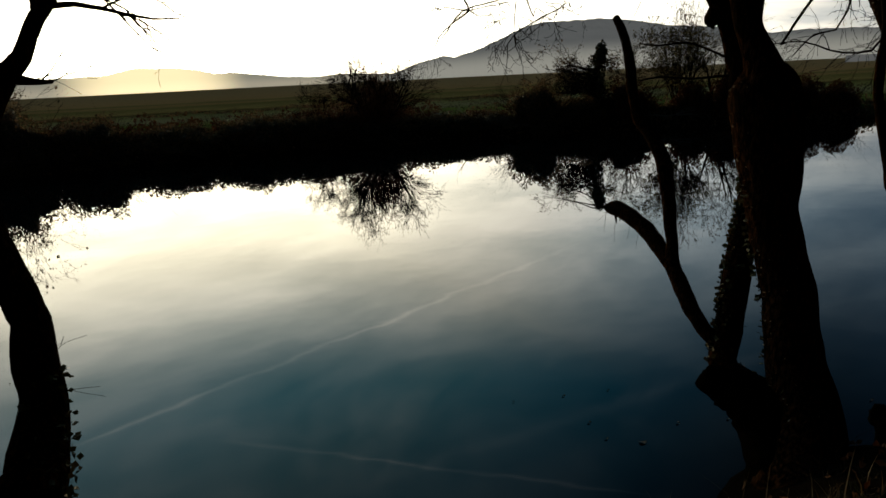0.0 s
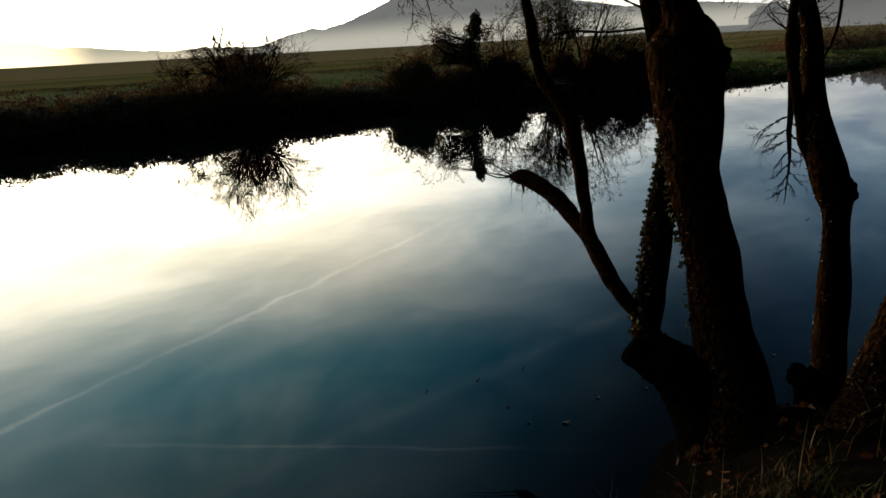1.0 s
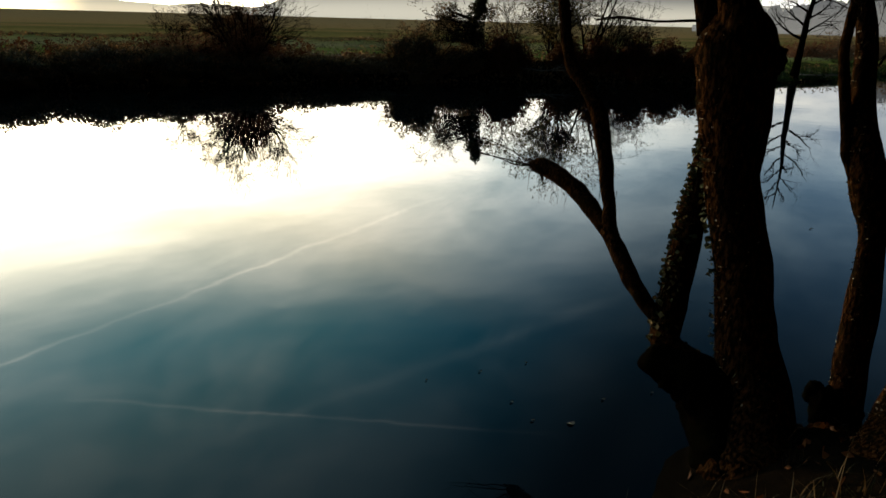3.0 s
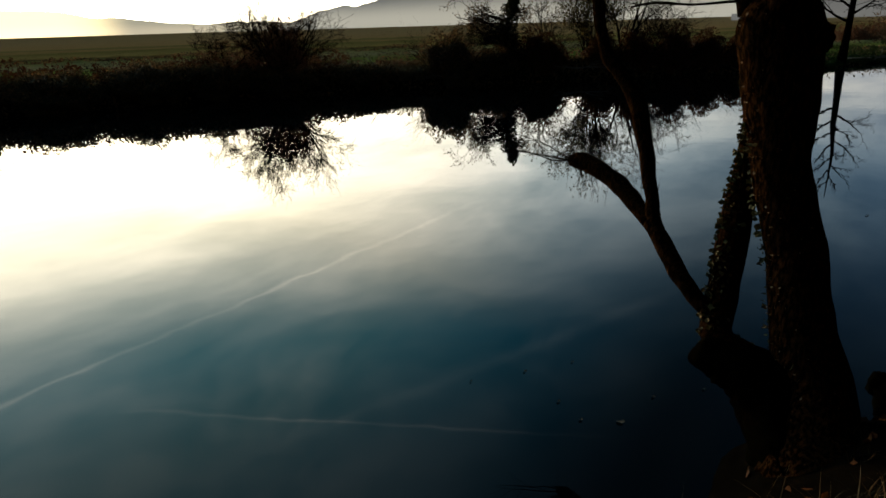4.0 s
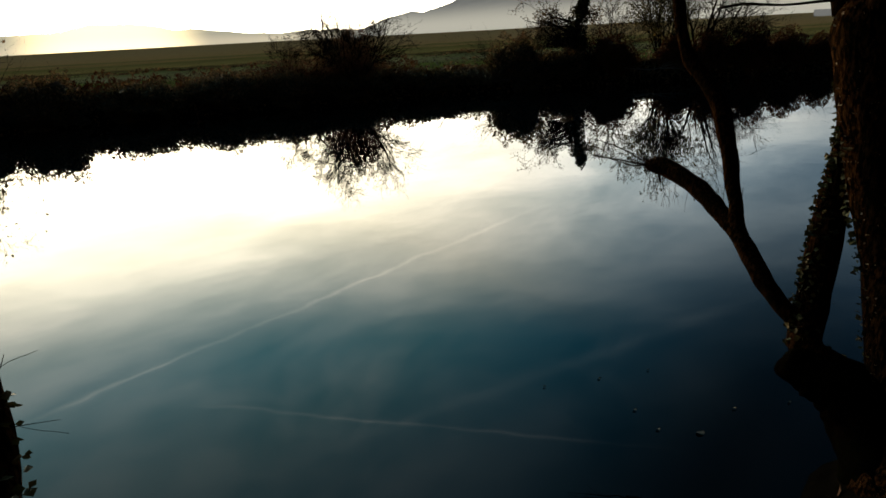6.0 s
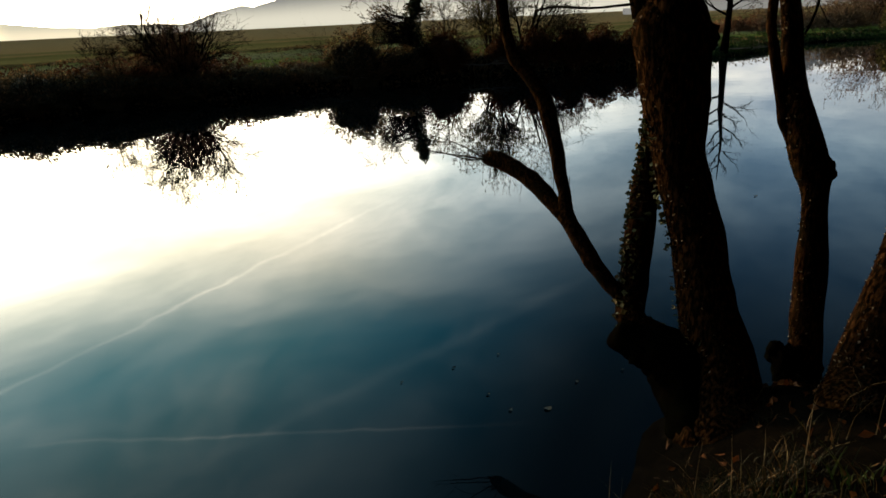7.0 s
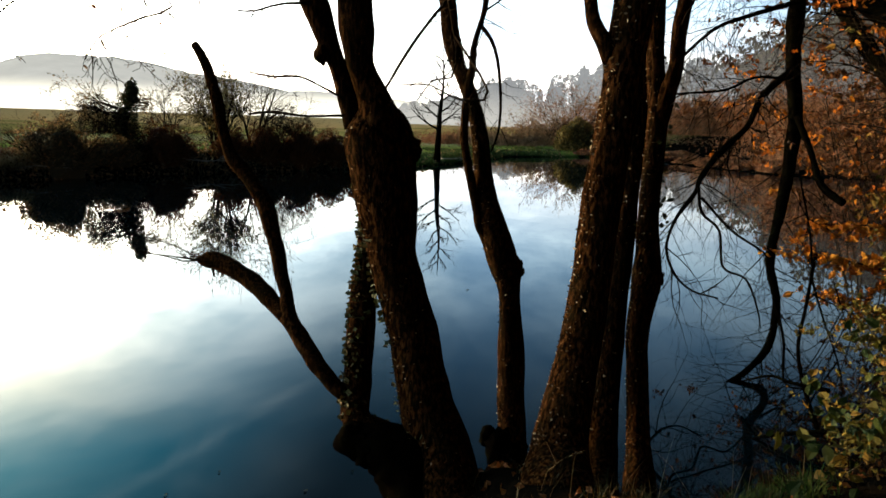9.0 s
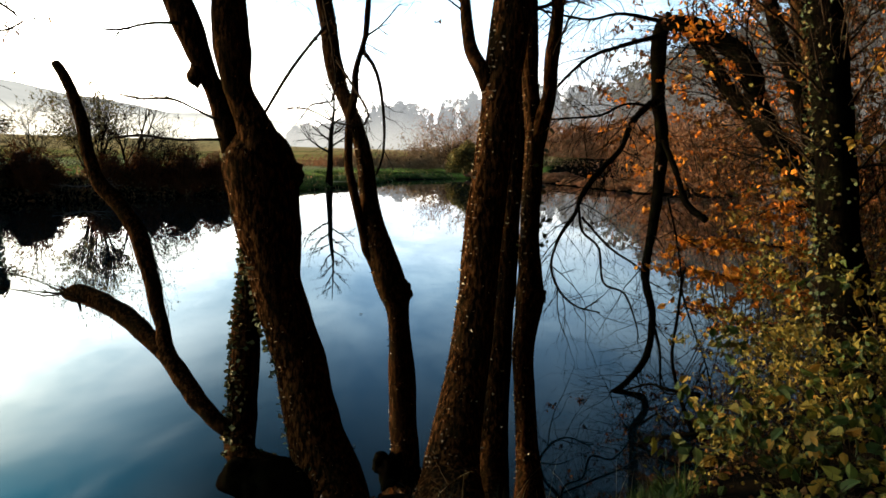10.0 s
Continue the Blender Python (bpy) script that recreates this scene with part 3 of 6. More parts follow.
# stems: x, y, z, radius
A_TRUNK = [(1.82, 3.66, 0.25, 0.360), (1.83, 3.80, 0.48, 0.285), (1.85, 3.91, 0.74, 0.222), (1.81, 4.00, 0.94, 0.199),
    (1.78, 4.07, 1.15, 0.188), (1.76, 4.14, 1.34, 0.180), (1.75, 4.20, 1.53, 0.180), (1.70, 4.24, 1.73, 0.174),
    (1.67, 4.28, 1.89, 0.177), (1.63, 4.32, 2.09, 0.172), (1.62, 4.35, 2.29, 0.191), (1.59, 4.37, 2.56, 0.215),
    (1.58, 4.38, 2.72, 0.225), (1.55, 4.39, 2.87, 0.233), (1.52, 4.40, 2.96, 0.218), (1.49, 4.42, 3.04, 0.158),
    (1.46, 4.44, 3.09, 0.067)]
A_STEM_L = [(1.43, 4.49, 2.96, 0.087), (1.40, 4.51, 3.09, 0.085), (1.36, 4.55, 3.24, 0.069), (1.33, 4.58, 3.35, 0.061),
    (1.29, 4.61, 3.46, 0.063), (1.26, 4.63, 3.56, 0.072), (1.23, 4.65, 3.67, 0.083), (1.19, 4.68, 3.78, 0.090),
    (1.09, 4.76, 4.10, 0.082), (0.98, 4.89, 4.60, 0.069), (0.95, 5.01, 5.26, 0.053)]
A_STEM_R = [(1.54, 4.29, 2.95, 0.148), (1.50, 4.32, 3.10, 0.117), (1.45, 4.36, 3.24, 0.095), (1.41, 4.38, 3.36, 0.091),
    (1.40, 4.40, 3.49, 0.107), (1.40, 4.42, 3.60, 0.117), (1.40, 4.46, 3.77, 0.109), (1.41, 4.51, 4.16, 0.098),
    (1.46, 4.54, 4.68, 0.082), (1.51, 4.63, 5.28, 0.060)]
A_IVY = [(1.78, 3.95, 0.52, 0.190), (1.56, 4.16, 0.74, 0.150), (1.39, 4.32, 0.88, 0.114), (1.41, 4.42, 1.03, 0.113),
    (1.44, 4.46, 1.23, 0.103), (1.46, 4.48, 1.44, 0.105), (1.49, 4.50, 1.65, 0.101), (1.51, 4.52, 1.85, 0.094),
    (1.52, 4.52, 2.06, 0.079), (1.53, 4.52, 2.26, 0.069), (1.51, 4.54, 2.47, 0.056), (1.48, 4.55, 2.62, 0.044)]
A_KNOB = [(1.81, 3.72, 0.25, 0.300), (1.61, 4.01, 0.64, 0.242), (1.50, 4.11, 0.75, 0.194), (1.39, 4.18, 0.79, 0.141),
    (1.28, 4.22, 0.81, 0.111), (1.22, 4.24, 0.80, 0.081), (1.19, 4.25, 0.81, 0.041)]
A_LIMB = [(1.42, 4.38, 0.97, 0.070), (1.28, 4.47, 1.10, 0.065), (1.21, 4.59, 1.19, 0.066), (1.16, 4.74, 1.29, 0.061), (1.12, 4.89, 1.39, 0.061),
    (1.08, 5.03, 1.48, 0.057), (1.04, 5.15, 1.53, 0.061), (0.98, 5.33, 1.61, 0.068), (0.92, 5.48, 1.67, 0.073),
    (0.84, 5.63, 1.73, 0.070), (0.77, 5.79, 1.77, 0.071), (0.70, 5.90, 1.79, 0.071), (0.64, 5.99, 1.78, 0.061),
    (0.59, 6.04, 1.78, 0.034)]
A_SNAG = [(1.14, 4.82, 1.33, 0.050), (1.09, 5.04, 1.52, 0.057), (1.10, 5.14, 1.66, 0.051), (1.09, 5.24, 1.77, 0.056), (1.09, 5.34, 1.92, 0.062),
    (1.08, 5.41, 2.02, 0.060), (1.07, 5.51, 2.15, 0.067), (1.06, 5.60, 2.28, 0.067), (1.01, 5.70, 2.41, 0.059),
    (0.94, 5.82, 2.54, 0.059), (0.87, 5.92, 2.64, 0.060), (0.84, 5.99, 2.74, 0.048), (0.81, 6.09, 2.93, 0.048),
    (0.80, 6.17, 3.12, 0.051), (0.78, 6.24, 3.26, 0.046), (0.75, 6.31, 3.40, 0.044), (0.71, 6.37, 3.52, 0.041),
    (0.67, 6.43, 3.60, 0.034)]
B_TRUNK = [(2.56, 4.04, 0.18, 0.200), (2.61, 4.14, 0.34, 0.160), (2.64, 4.18, 0.47, 0.127), (2.67, 4.23, 0.64, 0.114),
    (2.68, 4.28, 0.86, 0.112), (2.68, 4.29, 1.10, 0.109), (2.67, 4.31, 1.33, 0.101), (2.66, 4.32, 1.56, 0.089),
    (2.65, 4.33, 1.70, 0.089), (2.65, 4.35, 1.79, 0.100), (2.64, 4.36, 1.88, 0.122), (2.61, 4.39, 1.96, 0.117),
    (2.59, 4.41, 2.05, 0.119), (2.55, 4.46, 2.22, 0.108), (2.52, 4.53, 2.44, 0.084), (2.51, 4.58, 2.65, 0.068),
    (2.50, 4.62, 2.87, 0.068), (2.49, 4.65, 3.00, 0.062), (2.46, 4.68, 3.13, 0.055), (2.42, 4.73, 3.30, 0.055),
    (2.38, 4.79, 3.43, 0.055), (2.36, 4.84, 3.56, 0.070), (2.35, 4.90, 3.73, 0.068), (2.35, 4.95, 3.94, 0.068)]
B_TOP = [(2.35, 4.95, 3.94, 0.068), (2.31, 5.03, 4.33, 0.063), (2.31, 5.14, 4.92, 0.051), (2.35, 5.23, 5.63, 0.039)]
B_THIN = [(2.50, 4.44, 2.07, 0.035), (2.47, 4.47, 2.16, 0.035), (2.44, 4.49, 2.23, 0.035), (2.43, 4.51, 2.33, 0.033),
    (2.41, 4.53, 2.44, 0.031), (2.39, 4.55, 2.57, 0.035), (2.37, 4.56, 2.66, 0.035), (2.35, 4.57, 2.77, 0.032),
    (2.33, 4.58, 2.87, 0.032), (2.33, 4.58, 3.00, 0.032), (2.33, 4.58, 3.10, 0.030), (2.34, 4.58, 3.21, 0.028),
    (2.35, 4.58, 3.29, 0.032), (2.37, 4.56, 3.41, 0.030), (2.37, 4.56, 3.54, 0.025), (2.40, 4.56, 3.66, 0.021),
    (2.44, 4.56, 3.78, 0.019), (2.47, 4.57, 3.91, 0.023), (2.54, 4.66, 4.40, 0.018), (2.55, 4.77, 4.98, 0.013)]
B_FOOT = [(2.61, 4.13, 0.46, 0.135), (2.53, 4.19, 0.55, 0.135), (2.46, 4.25, 0.64, 0.108), (2.41, 4.28, 0.66, 0.067)]
C_TRUNK = [(2.30, 3.18, 0.64, 0.271), (2.49, 3.41, 0.84, 0.199), (2.62, 3.50, 1.19, 0.164), (2.72, 3.54, 1.57, 0.144),
    (2.78, 3.56, 1.96, 0.136), (2.83, 3.58, 2.35, 0.135), (2.85, 3.56, 2.73, 0.128), (2.91, 3.57, 3.11, 0.124),
    (2.96, 3.59, 3.47, 0.126), (3.02, 3.60, 3.83, 0.133), (3.08, 3.62, 4.26, 0.121), (3.17, 3.67, 4.82, 0.095),
    (3.24, 3.74, 5.42, 0.069)]
C_BRANCH = [(2.89, 3.63, 3.43, 0.063), (2.82, 3.65, 3.56, 0.055), (2.80, 3.74, 3.69, 0.047), (2.81, 3.80, 3.84, 0.041),
    (2.87, 3.94, 4.15, 0.034), (2.85, 4.08, 4.61, 0.023)]
D_TRUNK = [(2.86, 3.41, 0.35, 0.163), (3.03, 3.60, 0.62, 0.140), (3.14, 3.70, 1.01, 0.107), (3.18, 3.73, 1.36, 0.098),
    (3.22, 3.76, 1.79, 0.093), (3.26, 3.79, 2.30, 0.092), (3.31, 3.82, 2.71, 0.087), (3.36, 3.84, 3.20, 0.086),
    (3.39, 3.88, 3.68, 0.082), (3.43, 3.91, 4.15, 0.073), (3.47, 3.94, 4.87, 0.055)]
E_TRUNK = [(2.99, 3.14, 0.43, 0.129), (3.15, 3.33, 0.73, 0.093), (3.23, 3.46, 1.09, 0.083), (3.24, 3.53, 1.50, 0.082),
    (3.26, 3.53, 1.73, 0.090), (3.28, 3.53, 1.95, 0.102), (3.29, 3.55, 2.13, 0.085), (3.29, 3.58, 2.33, 0.077),
    (3.31, 3.60, 2.73, 0.070), (3.35, 3.64, 3.12, 0.072), (3.35, 3.71, 3.51, 0.059), (3.37, 3.75, 3.89, 0.055),
    (3.39, 3.80, 4.35, 0.047), (3.41, 3.85, 5.00, 0.035)]
E_FORK = [(3.35, 3.63, 3.04, 0.072), (3.37, 3.59, 3.24, 0.067), (3.38, 3.54, 3.42, 0.052), (3.41, 3.57, 3.65, 0.050),
    (3.46, 3.59, 3.88, 0.050), (3.50, 3.61, 4.21, 0.042), (3.60, 3.65, 4.77, 0.030)]
LEFT_TRUNK = [(-2.12, 1.56, 1.35, 0.163), (-2.14, 1.61, 1.37, 0.132), (-2.18, 1.67, 1.41, 0.136), (-2.24, 1.77, 1.49, 0.129),
    (-2.28, 1.87, 1.58, 0.117), (-2.30, 1.93, 1.70, 0.101), (-2.36, 1.98, 1.83, 0.103), (-2.39, 2.03, 1.96, 0.095),
    (-2.41, 2.06, 2.04, 0.088), (-2.43, 2.06, 2.09, 0.089), (-2.46, 2.07, 2.18, 0.089), (-2.50, 2.08, 2.27, 0.087),
    (-2.55, 2.08, 2.38, 0.094), (-2.60, 2.09, 2.52, 0.091), (-2.62, 2.12, 2.69, 0.083), (-2.62, 2.16, 2.85, 0.081),
    (-2.60, 2.21, 3.00, 0.077), (-2.57, 2.27, 3.12, 0.070), (-2.53, 2.32, 3.20, 0.059), (-2.50, 2.36, 3.26, 0.051),
    (-2.47, 2.41, 3.32, 0.045), (-2.46, 2.47, 3.42, 0.040), (-2.44, 2.53, 3.52, 0.039), (-2.41, 2.57, 3.57, 0.031),
    (-2.37, 2.68, 3.76, 0.034)]
LEFT_FORK = [(-2.42, 2.52, 3.50, 0.032), (-2.44, 2.53, 3.56, 0.026), (-2.44, 2.56, 3.66, 0.023), (-2.46, 2.61, 3.85, 0.020)]
LEFT_STUB = [(-2.47, 2.32, 3.21, 0.031), (-2.40, 2.33, 3.20, 0.022), (-2.33, 2.34, 3.19, 0.014), (-2.27, 2.35, 3.19, 0.011)]
ARCH = [(7.55, 2.47, 0.24, 0.387), (8.02, 2.98, 1.29, 0.288), (8.33, 3.30, 2.00, 0.214), (8.54, 3.85, 2.69, 0.198),
    (8.53, 4.36, 3.17, 0.199), (8.58, 4.70, 3.69, 0.196), (8.69, 4.93, 4.23, 0.192), (8.69, 5.34, 4.61, 0.182),
    (8.64, 5.81, 4.88, 0.172), (8.61, 6.22, 4.97, 0.160)]
HANG = [(8.65, 6.16, 5.05, 0.143), (8.64, 6.34, 4.83, 0.154), (8.83, 6.42, 3.97, 0.141), (8.89, 6.33, 3.32, 0.133),
    (8.73, 6.21, 2.53, 0.123), (8.46, 6.08, 1.77, 0.095), (8.11, 5.89, 1.22, 0.084), (7.86, 5.54, 0.72, 0.065),
    (7.34, 5.24, 0.30, 0.058), (6.80, 5.13, 0.08, 0.052), (6.43, 5.14, -0.07, 0.047), (6.24, 5.06, -0.30, 0.039),
    (6.16, 4.83, -0.60, 0.028)]
HANG_SIDE = [(8.85, 6.40, 3.93, 0.088), (8.31, 6.47, 3.51, 0.073), (7.98, 6.41, 3.08, 0.064), (7.46, 6.41, 2.70, 0.062),
    (7.18, 6.43, 2.37, 0.057), (6.99, 6.35, 2.16, 0.048), (6.71, 6.37, 1.83, 0.036), (6.50, 6.30, 1.46, 0.031),
    (6.51, 6.13, 1.13, 0.027), (6.60, 5.89, 0.95, 0.023), (6.64, 5.52, 0.94, 0.015)]
HANG_TWIG = [(7.02, 6.32, 2.24, 0.036), (6.99, 6.20, 1.92, 0.032), (7.06, 5.95, 1.71, 0.028), (6.96, 5.75, 1.27, 0.027),
    (6.98, 5.41, 1.18, 0.023), (6.91, 5.15, 0.86, 0.018), (6.86, 5.05, 0.67, 0.011)]
HANG_TWIG_B = [(7.05, 6.28, 2.11, 0.032), (7.16, 5.83, 1.72, 0.027), (7.41, 5.48, 1.45, 0.023), (7.33, 5.26, 1.17, 0.015)]
LEAN = [(8.52, 3.35, 1.77, 0.137), (8.88, 4.32, 2.96, 0.121), (9.13, 4.96, 3.49, 0.113), (9.28, 5.52, 4.00, 0.110),
    (9.42, 6.08, 4.64, 0.106), (9.52, 6.47, 5.04, 0.082)]
T_RIGHT_A = [(9.26, 3.67, 0.96, 0.189), (10.06, 4.37, 2.39, 0.132), (10.33, 4.77, 3.46, 0.120), (10.55, 5.23, 4.35, 0.115),
    (10.73, 5.79, 5.56, 0.110), (10.89, 6.32, 6.92, 0.085)]
T_RIGHT_B = [(9.73, 3.83, 1.02, 0.182), (10.43, 4.53, 2.63, 0.128), (10.73, 4.83, 3.48, 0.123), (10.99, 5.24, 4.56, 0.118),
    (11.17, 5.57, 5.59, 0.102), (11.48, 6.07, 7.17, 0.076)]
T_RIGHT_C = [(6.67, 2.57, 1.17, 0.122), (6.91, 2.79, 1.86, 0.104), (7.06, 2.98, 2.50, 0.090), (7.27, 3.27, 3.28, 0.087), (7.49, 3.56, 4.00, 0.084), (7.68, 3.88, 4.77, 0.081), (7.92, 4.30, 5.87, 0.065)]
T_RIGHT_D = [(6.49, 2.48, 1.14, 0.231), (6.72, 2.75, 2.01, 0.191), (6.95, 3.00, 2.95, 0.186), (7.18, 3.23, 3.78, 0.181), (7.41, 3.49, 4.66, 0.169), (7.72, 3.80, 5.68, 0.145), (8.02, 4.10, 6.83, 0.113)]
A_TW1 = [(1.44, 4.47, 3.03, 0.010), (1.30, 4.48, 3.03, 0.009), (1.09, 4.55, 3.02, 0.007), (0.89, 4.66, 3.04, 0.009), (0.76, 4.74, 3.02, 0.006)]
A_TW2 = [(1.42, 4.48, 3.12, 0.011), (1.32, 4.48, 3.15, 0.010), (1.16, 4.53, 3.23, 0.008), (1.04, 4.51, 3.27, 0.009), (0.86, 4.51, 3.26, 0.007),
    (0.72, 4.49, 3.28, 0.004)]
A_TW3 = [(1.23, 4.64, 3.76, 0.013), (0.96, 4.59, 3.72, 0.009), (0.77, 4.53, 3.65, 0.007), (0.65, 4.45, 3.63, 0.005)]
A_TW4 = [(1.70, 4.65, 3.22, 0.010), (1.84, 4.59, 3.48, 0.012), (2.02, 4.61, 3.71, 0.012), (2.31, 4.80, 3.96, 0.015)]
B_TW = [(2.45, 4.61, 3.73, 0.017), (2.52, 4.56, 3.63, 0.015), (2.57, 4.53, 3.47, 0.013), (2.60, 4.51, 3.18, 0.011),
    (2.59, 4.51, 2.94, 0.009), (2.55, 4.54, 2.79, 0.007)]
# drooping sprigs overhead
SPRIGS = ([(-0.31, 2.98, 3.66, 0.0070), (-0.30, 2.98, 3.50, 0.0060), (-0.27, 2.96, 3.44, 0.0060), (-0.35, 2.90, 3.38, 0.0035), (-0.42, 2.87, 3.31, 0.0030), (-0.46, 2.85, 3.22, 0.0020), (-0.50, 2.83, 3.19, 0.0012)],
          [(-0.27, 2.96, 3.44, 0.0050), (-0.34, 2.93, 3.45, 0.0030), (-0.40, 2.88, 3.46, 0.0020), (-0.46, 2.87, 3.44, 0.0010)],
          [(-0.27, 2.96, 3.44, 0.0040), (-0.21, 2.97, 3.45, 0.0022), (-0.16, 2.98, 3.46, 0.0020), (-0.10, 3.00, 3.44, 0.0015), (-0.15, 3.00, 3.39, 0.0012)],
          [(-0.27, 2.96, 3.44, 0.0040), (-0.22, 2.96, 3.41, 0.0020), (-0.15, 2.98, 3.41, 0.0016), (-0.16, 2.98, 3.34, 0.0012), (-0.21, 2.97, 3.27, 0.0010)],
          [(-0.02, 3.07, 3.60, 0.0040), (-0.04, 3.05, 3.46, 0.0030), (-0.05, 3.04, 3.33, 0.0022), (-0.03, 3.05, 3.27, 0.0020), (0.01, 3.05, 3.20, 0.0010)],
          [(-0.05, 3.04, 3.33, 0.0020), (-0.10, 3.02, 3.29, 0.0015), (-0.15, 3.02, 3.24, 0.0012), (-0.14, 3.02, 3.19, 0.0010)],
          [(-0.02, 3.12, 3.60, 0.0060), (0.02, 3.10, 3.47, 0.0045), (0.05, 3.08, 3.40, 0.0035), (0.06, 3.08, 3.44, 0.0020), (0.10, 3.10, 3.42, 0.0020), (0.16, 3.11, 3.36, 0.0015), (0.19, 3.11, 3.34, 0.0010)],
          [(0.09, 3.13, 3.57, 0.0040), (0.11, 3.12, 3.47, 0.0030), (0.18, 3.14, 3.46, 0.0020), (0.24, 3.15, 3.42, 0.0015), (0.30, 3.15, 3.44, 0.0010)])
OVER_A = [(1.01, 4.88, 4.60, 0.026), (0.72, 3.84, 4.10, 0.023), (0.34, 3.76, 3.88, 0.020), (0.04, 3.76, 3.65, 0.019),
    (-0.21, 3.74, 3.56, 0.012), (-0.42, 3.71, 3.51, 0.009), (-0.56, 3.68, 3.35, 0.005)]
OVER_C = [(0.04, 3.76, 3.65, 0.017), (0.21, 3.76, 3.52, 0.012), (0.07, 3.76, 3.45, 0.010), (-0.11, 3.75, 3.35, 0.007),
    (-0.18, 3.74, 3.24, 0.005)]
OVER_B = [(2.37, 4.88, 3.69, 0.022), (1.93, 3.63, 3.20, 0.017), (1.73, 3.60, 3.14, 0.013), (1.51, 3.57, 3.21, 0.009),
    (1.29, 3.53, 3.20, 0.006)]
OVER_D = [(2.30, 5.03, 4.33, 0.015), (1.80, 3.79, 3.37, 0.013), (1.62, 3.75, 3.25, 0.010), (1.49, 3.68, 3.13, 0.007)]
HANG_LA = [(8.61, 6.21, 4.81, 0.067), (7.71, 6.42, 4.52, 0.049), (7.16, 6.46, 4.31, 0.040), (6.63, 6.46, 3.92, 0.031),
    (6.40, 6.41, 3.68, 0.019)]
HANG_LB = [(8.85, 6.39, 3.75, 0.040), (8.17, 6.49, 3.76, 0.030), (7.61, 6.55, 3.56, 0.029), (6.99, 6.65, 3.49, 0.024),
    (6.61, 6.62, 3.45, 0.016)]
HANG_LC = [(8.61, 6.22, 4.97, 0.059), (7.90, 6.50, 5.03, 0.041), (7.29, 6.61, 4.88, 0.032), (6.57, 6.80, 4.92, 0.023)]
HANG_LD = [(8.83, 6.25, 3.23, 0.070), (8.60, 5.86, 2.81, 0.068), (8.37, 5.48, 2.34, 0.081), (8.35, 5.14, 2.13, 0.087)]
SUNK_A = [(6.04, 3.53, -0.16, 0.047), (6.27, 3.94, 0.14, 0.041), (6.50, 4.32, 0.64, 0.033), (6.85, 4.52, 1.09, 0.031),
    (7.20, 4.71, 1.59, 0.028)]
SUNK_B = [(6.33, 3.83, 0.43, 0.043), (6.15, 4.14, 0.43, 0.032), (6.21, 4.40, 0.40, 0.026), (6.24, 4.72, 0.22, 0.017)]
SUNK_C = [(5.94, 3.28, 0.34, 0.056), (5.77, 3.60, 0.20, 0.041), (5.57, 3.92, 0.06, 0.033), (5.30, 4.14, -0.08, 0.027),
    (4.90, 4.48, -0.11, 0.024), (4.65, 4.47, -0.35, 0.018)]
# end of stems


def thin(rows, k):
    return [(x, y, z, r * k) for x, y, z, r in rows]


def place_of(rows):
    x, y = rows[0][0], rows[0][1]
    return x, y, float(ground_height(x, y))


def grounded(rows, depth=0.7):
    """The same stem with its foot carried down into the ground."""
    x, y, z, r = rows[0]
    g = float(ground_height(x, y)) - depth
    return rows if z < g else [(x, y, g, r * 1.12)] + list(rows)


def twigs_on(bm, rows, seed, count, length, droop=0.3, level=1, spread=0.9, start=0.15, r=0.006, kids=3, tips=None):
    """Fine twigs along a branch."""
    rng = random.Random(seed)
    pts = curve_points(rows, 0.06)
    for k in range(count):
        u = start + (1 - start) * (k + rng.random()) / count
        i = min(int(u * (len(pts) - 1)), len(pts) - 2)
        p, rad = pts[i]
        d = (pts[i + 1][0] - p).normalized()
        ax = Vector((rng.gauss(0, 1), rng.gauss(0, 1), rng.gauss(0, 0.7) - droop * 0.4))
        ax = (ax - d * ax.dot(d)).normalized()
        grow(bm, rng, p, (d * 0.7 + ax * spread).normalized(), length * (0.5 + 0.8 * rng.random()), min(rad * 0.6, r), level, droop, 0.8, kids, tips, 4, 0.42)


def crown_on(bm, rows, seed, count, length, r=0.018, droop=0.25, level=2):
    """Boughs that leave the top of a stem and fork into twigs."""
    twigs_on(bm, rows, seed, count, length, droop, level, 1.0, 0.35, r, 4)


def around(rows, n, seed, lo=0.0, hi=1.0, out=0.02, side=None, wide=1.2):
    """Places on the skin of a stem, all round or towards one side."""
    rs = random.Random(seed)
    pts = curve_points(rows, 0.04)
    res = []
    for _ in range(n):
        i = min(int((lo + (hi - lo) * rs.random()) * (len(pts) - 1)), len(pts) - 2)
        p, r = pts[i]
        d = (pts[i + 1][0] - p).normalized()
        v = Vector((rs.gauss(0, 1), rs.gauss(0, 1), rs.gauss(0, 1)))
        if side:
            v = v * (wide / 2) + Vector(side)
        v = (v - d * v.dot(d)).normalized()
        res.append(p + v * (r + out * rs.random()))
    return [tuple(q) for q in res]


def burl(place, r, parent, seed, mat):
    """A knot that swells from the bark."""
    bm = bmesh.new()
    bmesh.ops.create_icosphere(bm, subdivisions=3, radius=r)
    for v in bm.verts:
        v.co *= 1 + 0.35 * noise.noise(v.co * (2.2 / r) + Vector((seed, 0, 0))) + 0.12 * noise.noise(v.co * (6 / r))
        v.co.z *= 1.35
        v.co += Vector(place)
    return part("knot", bm, mat, parent)


SUNWARD = (-1.0, 0.1, 0)


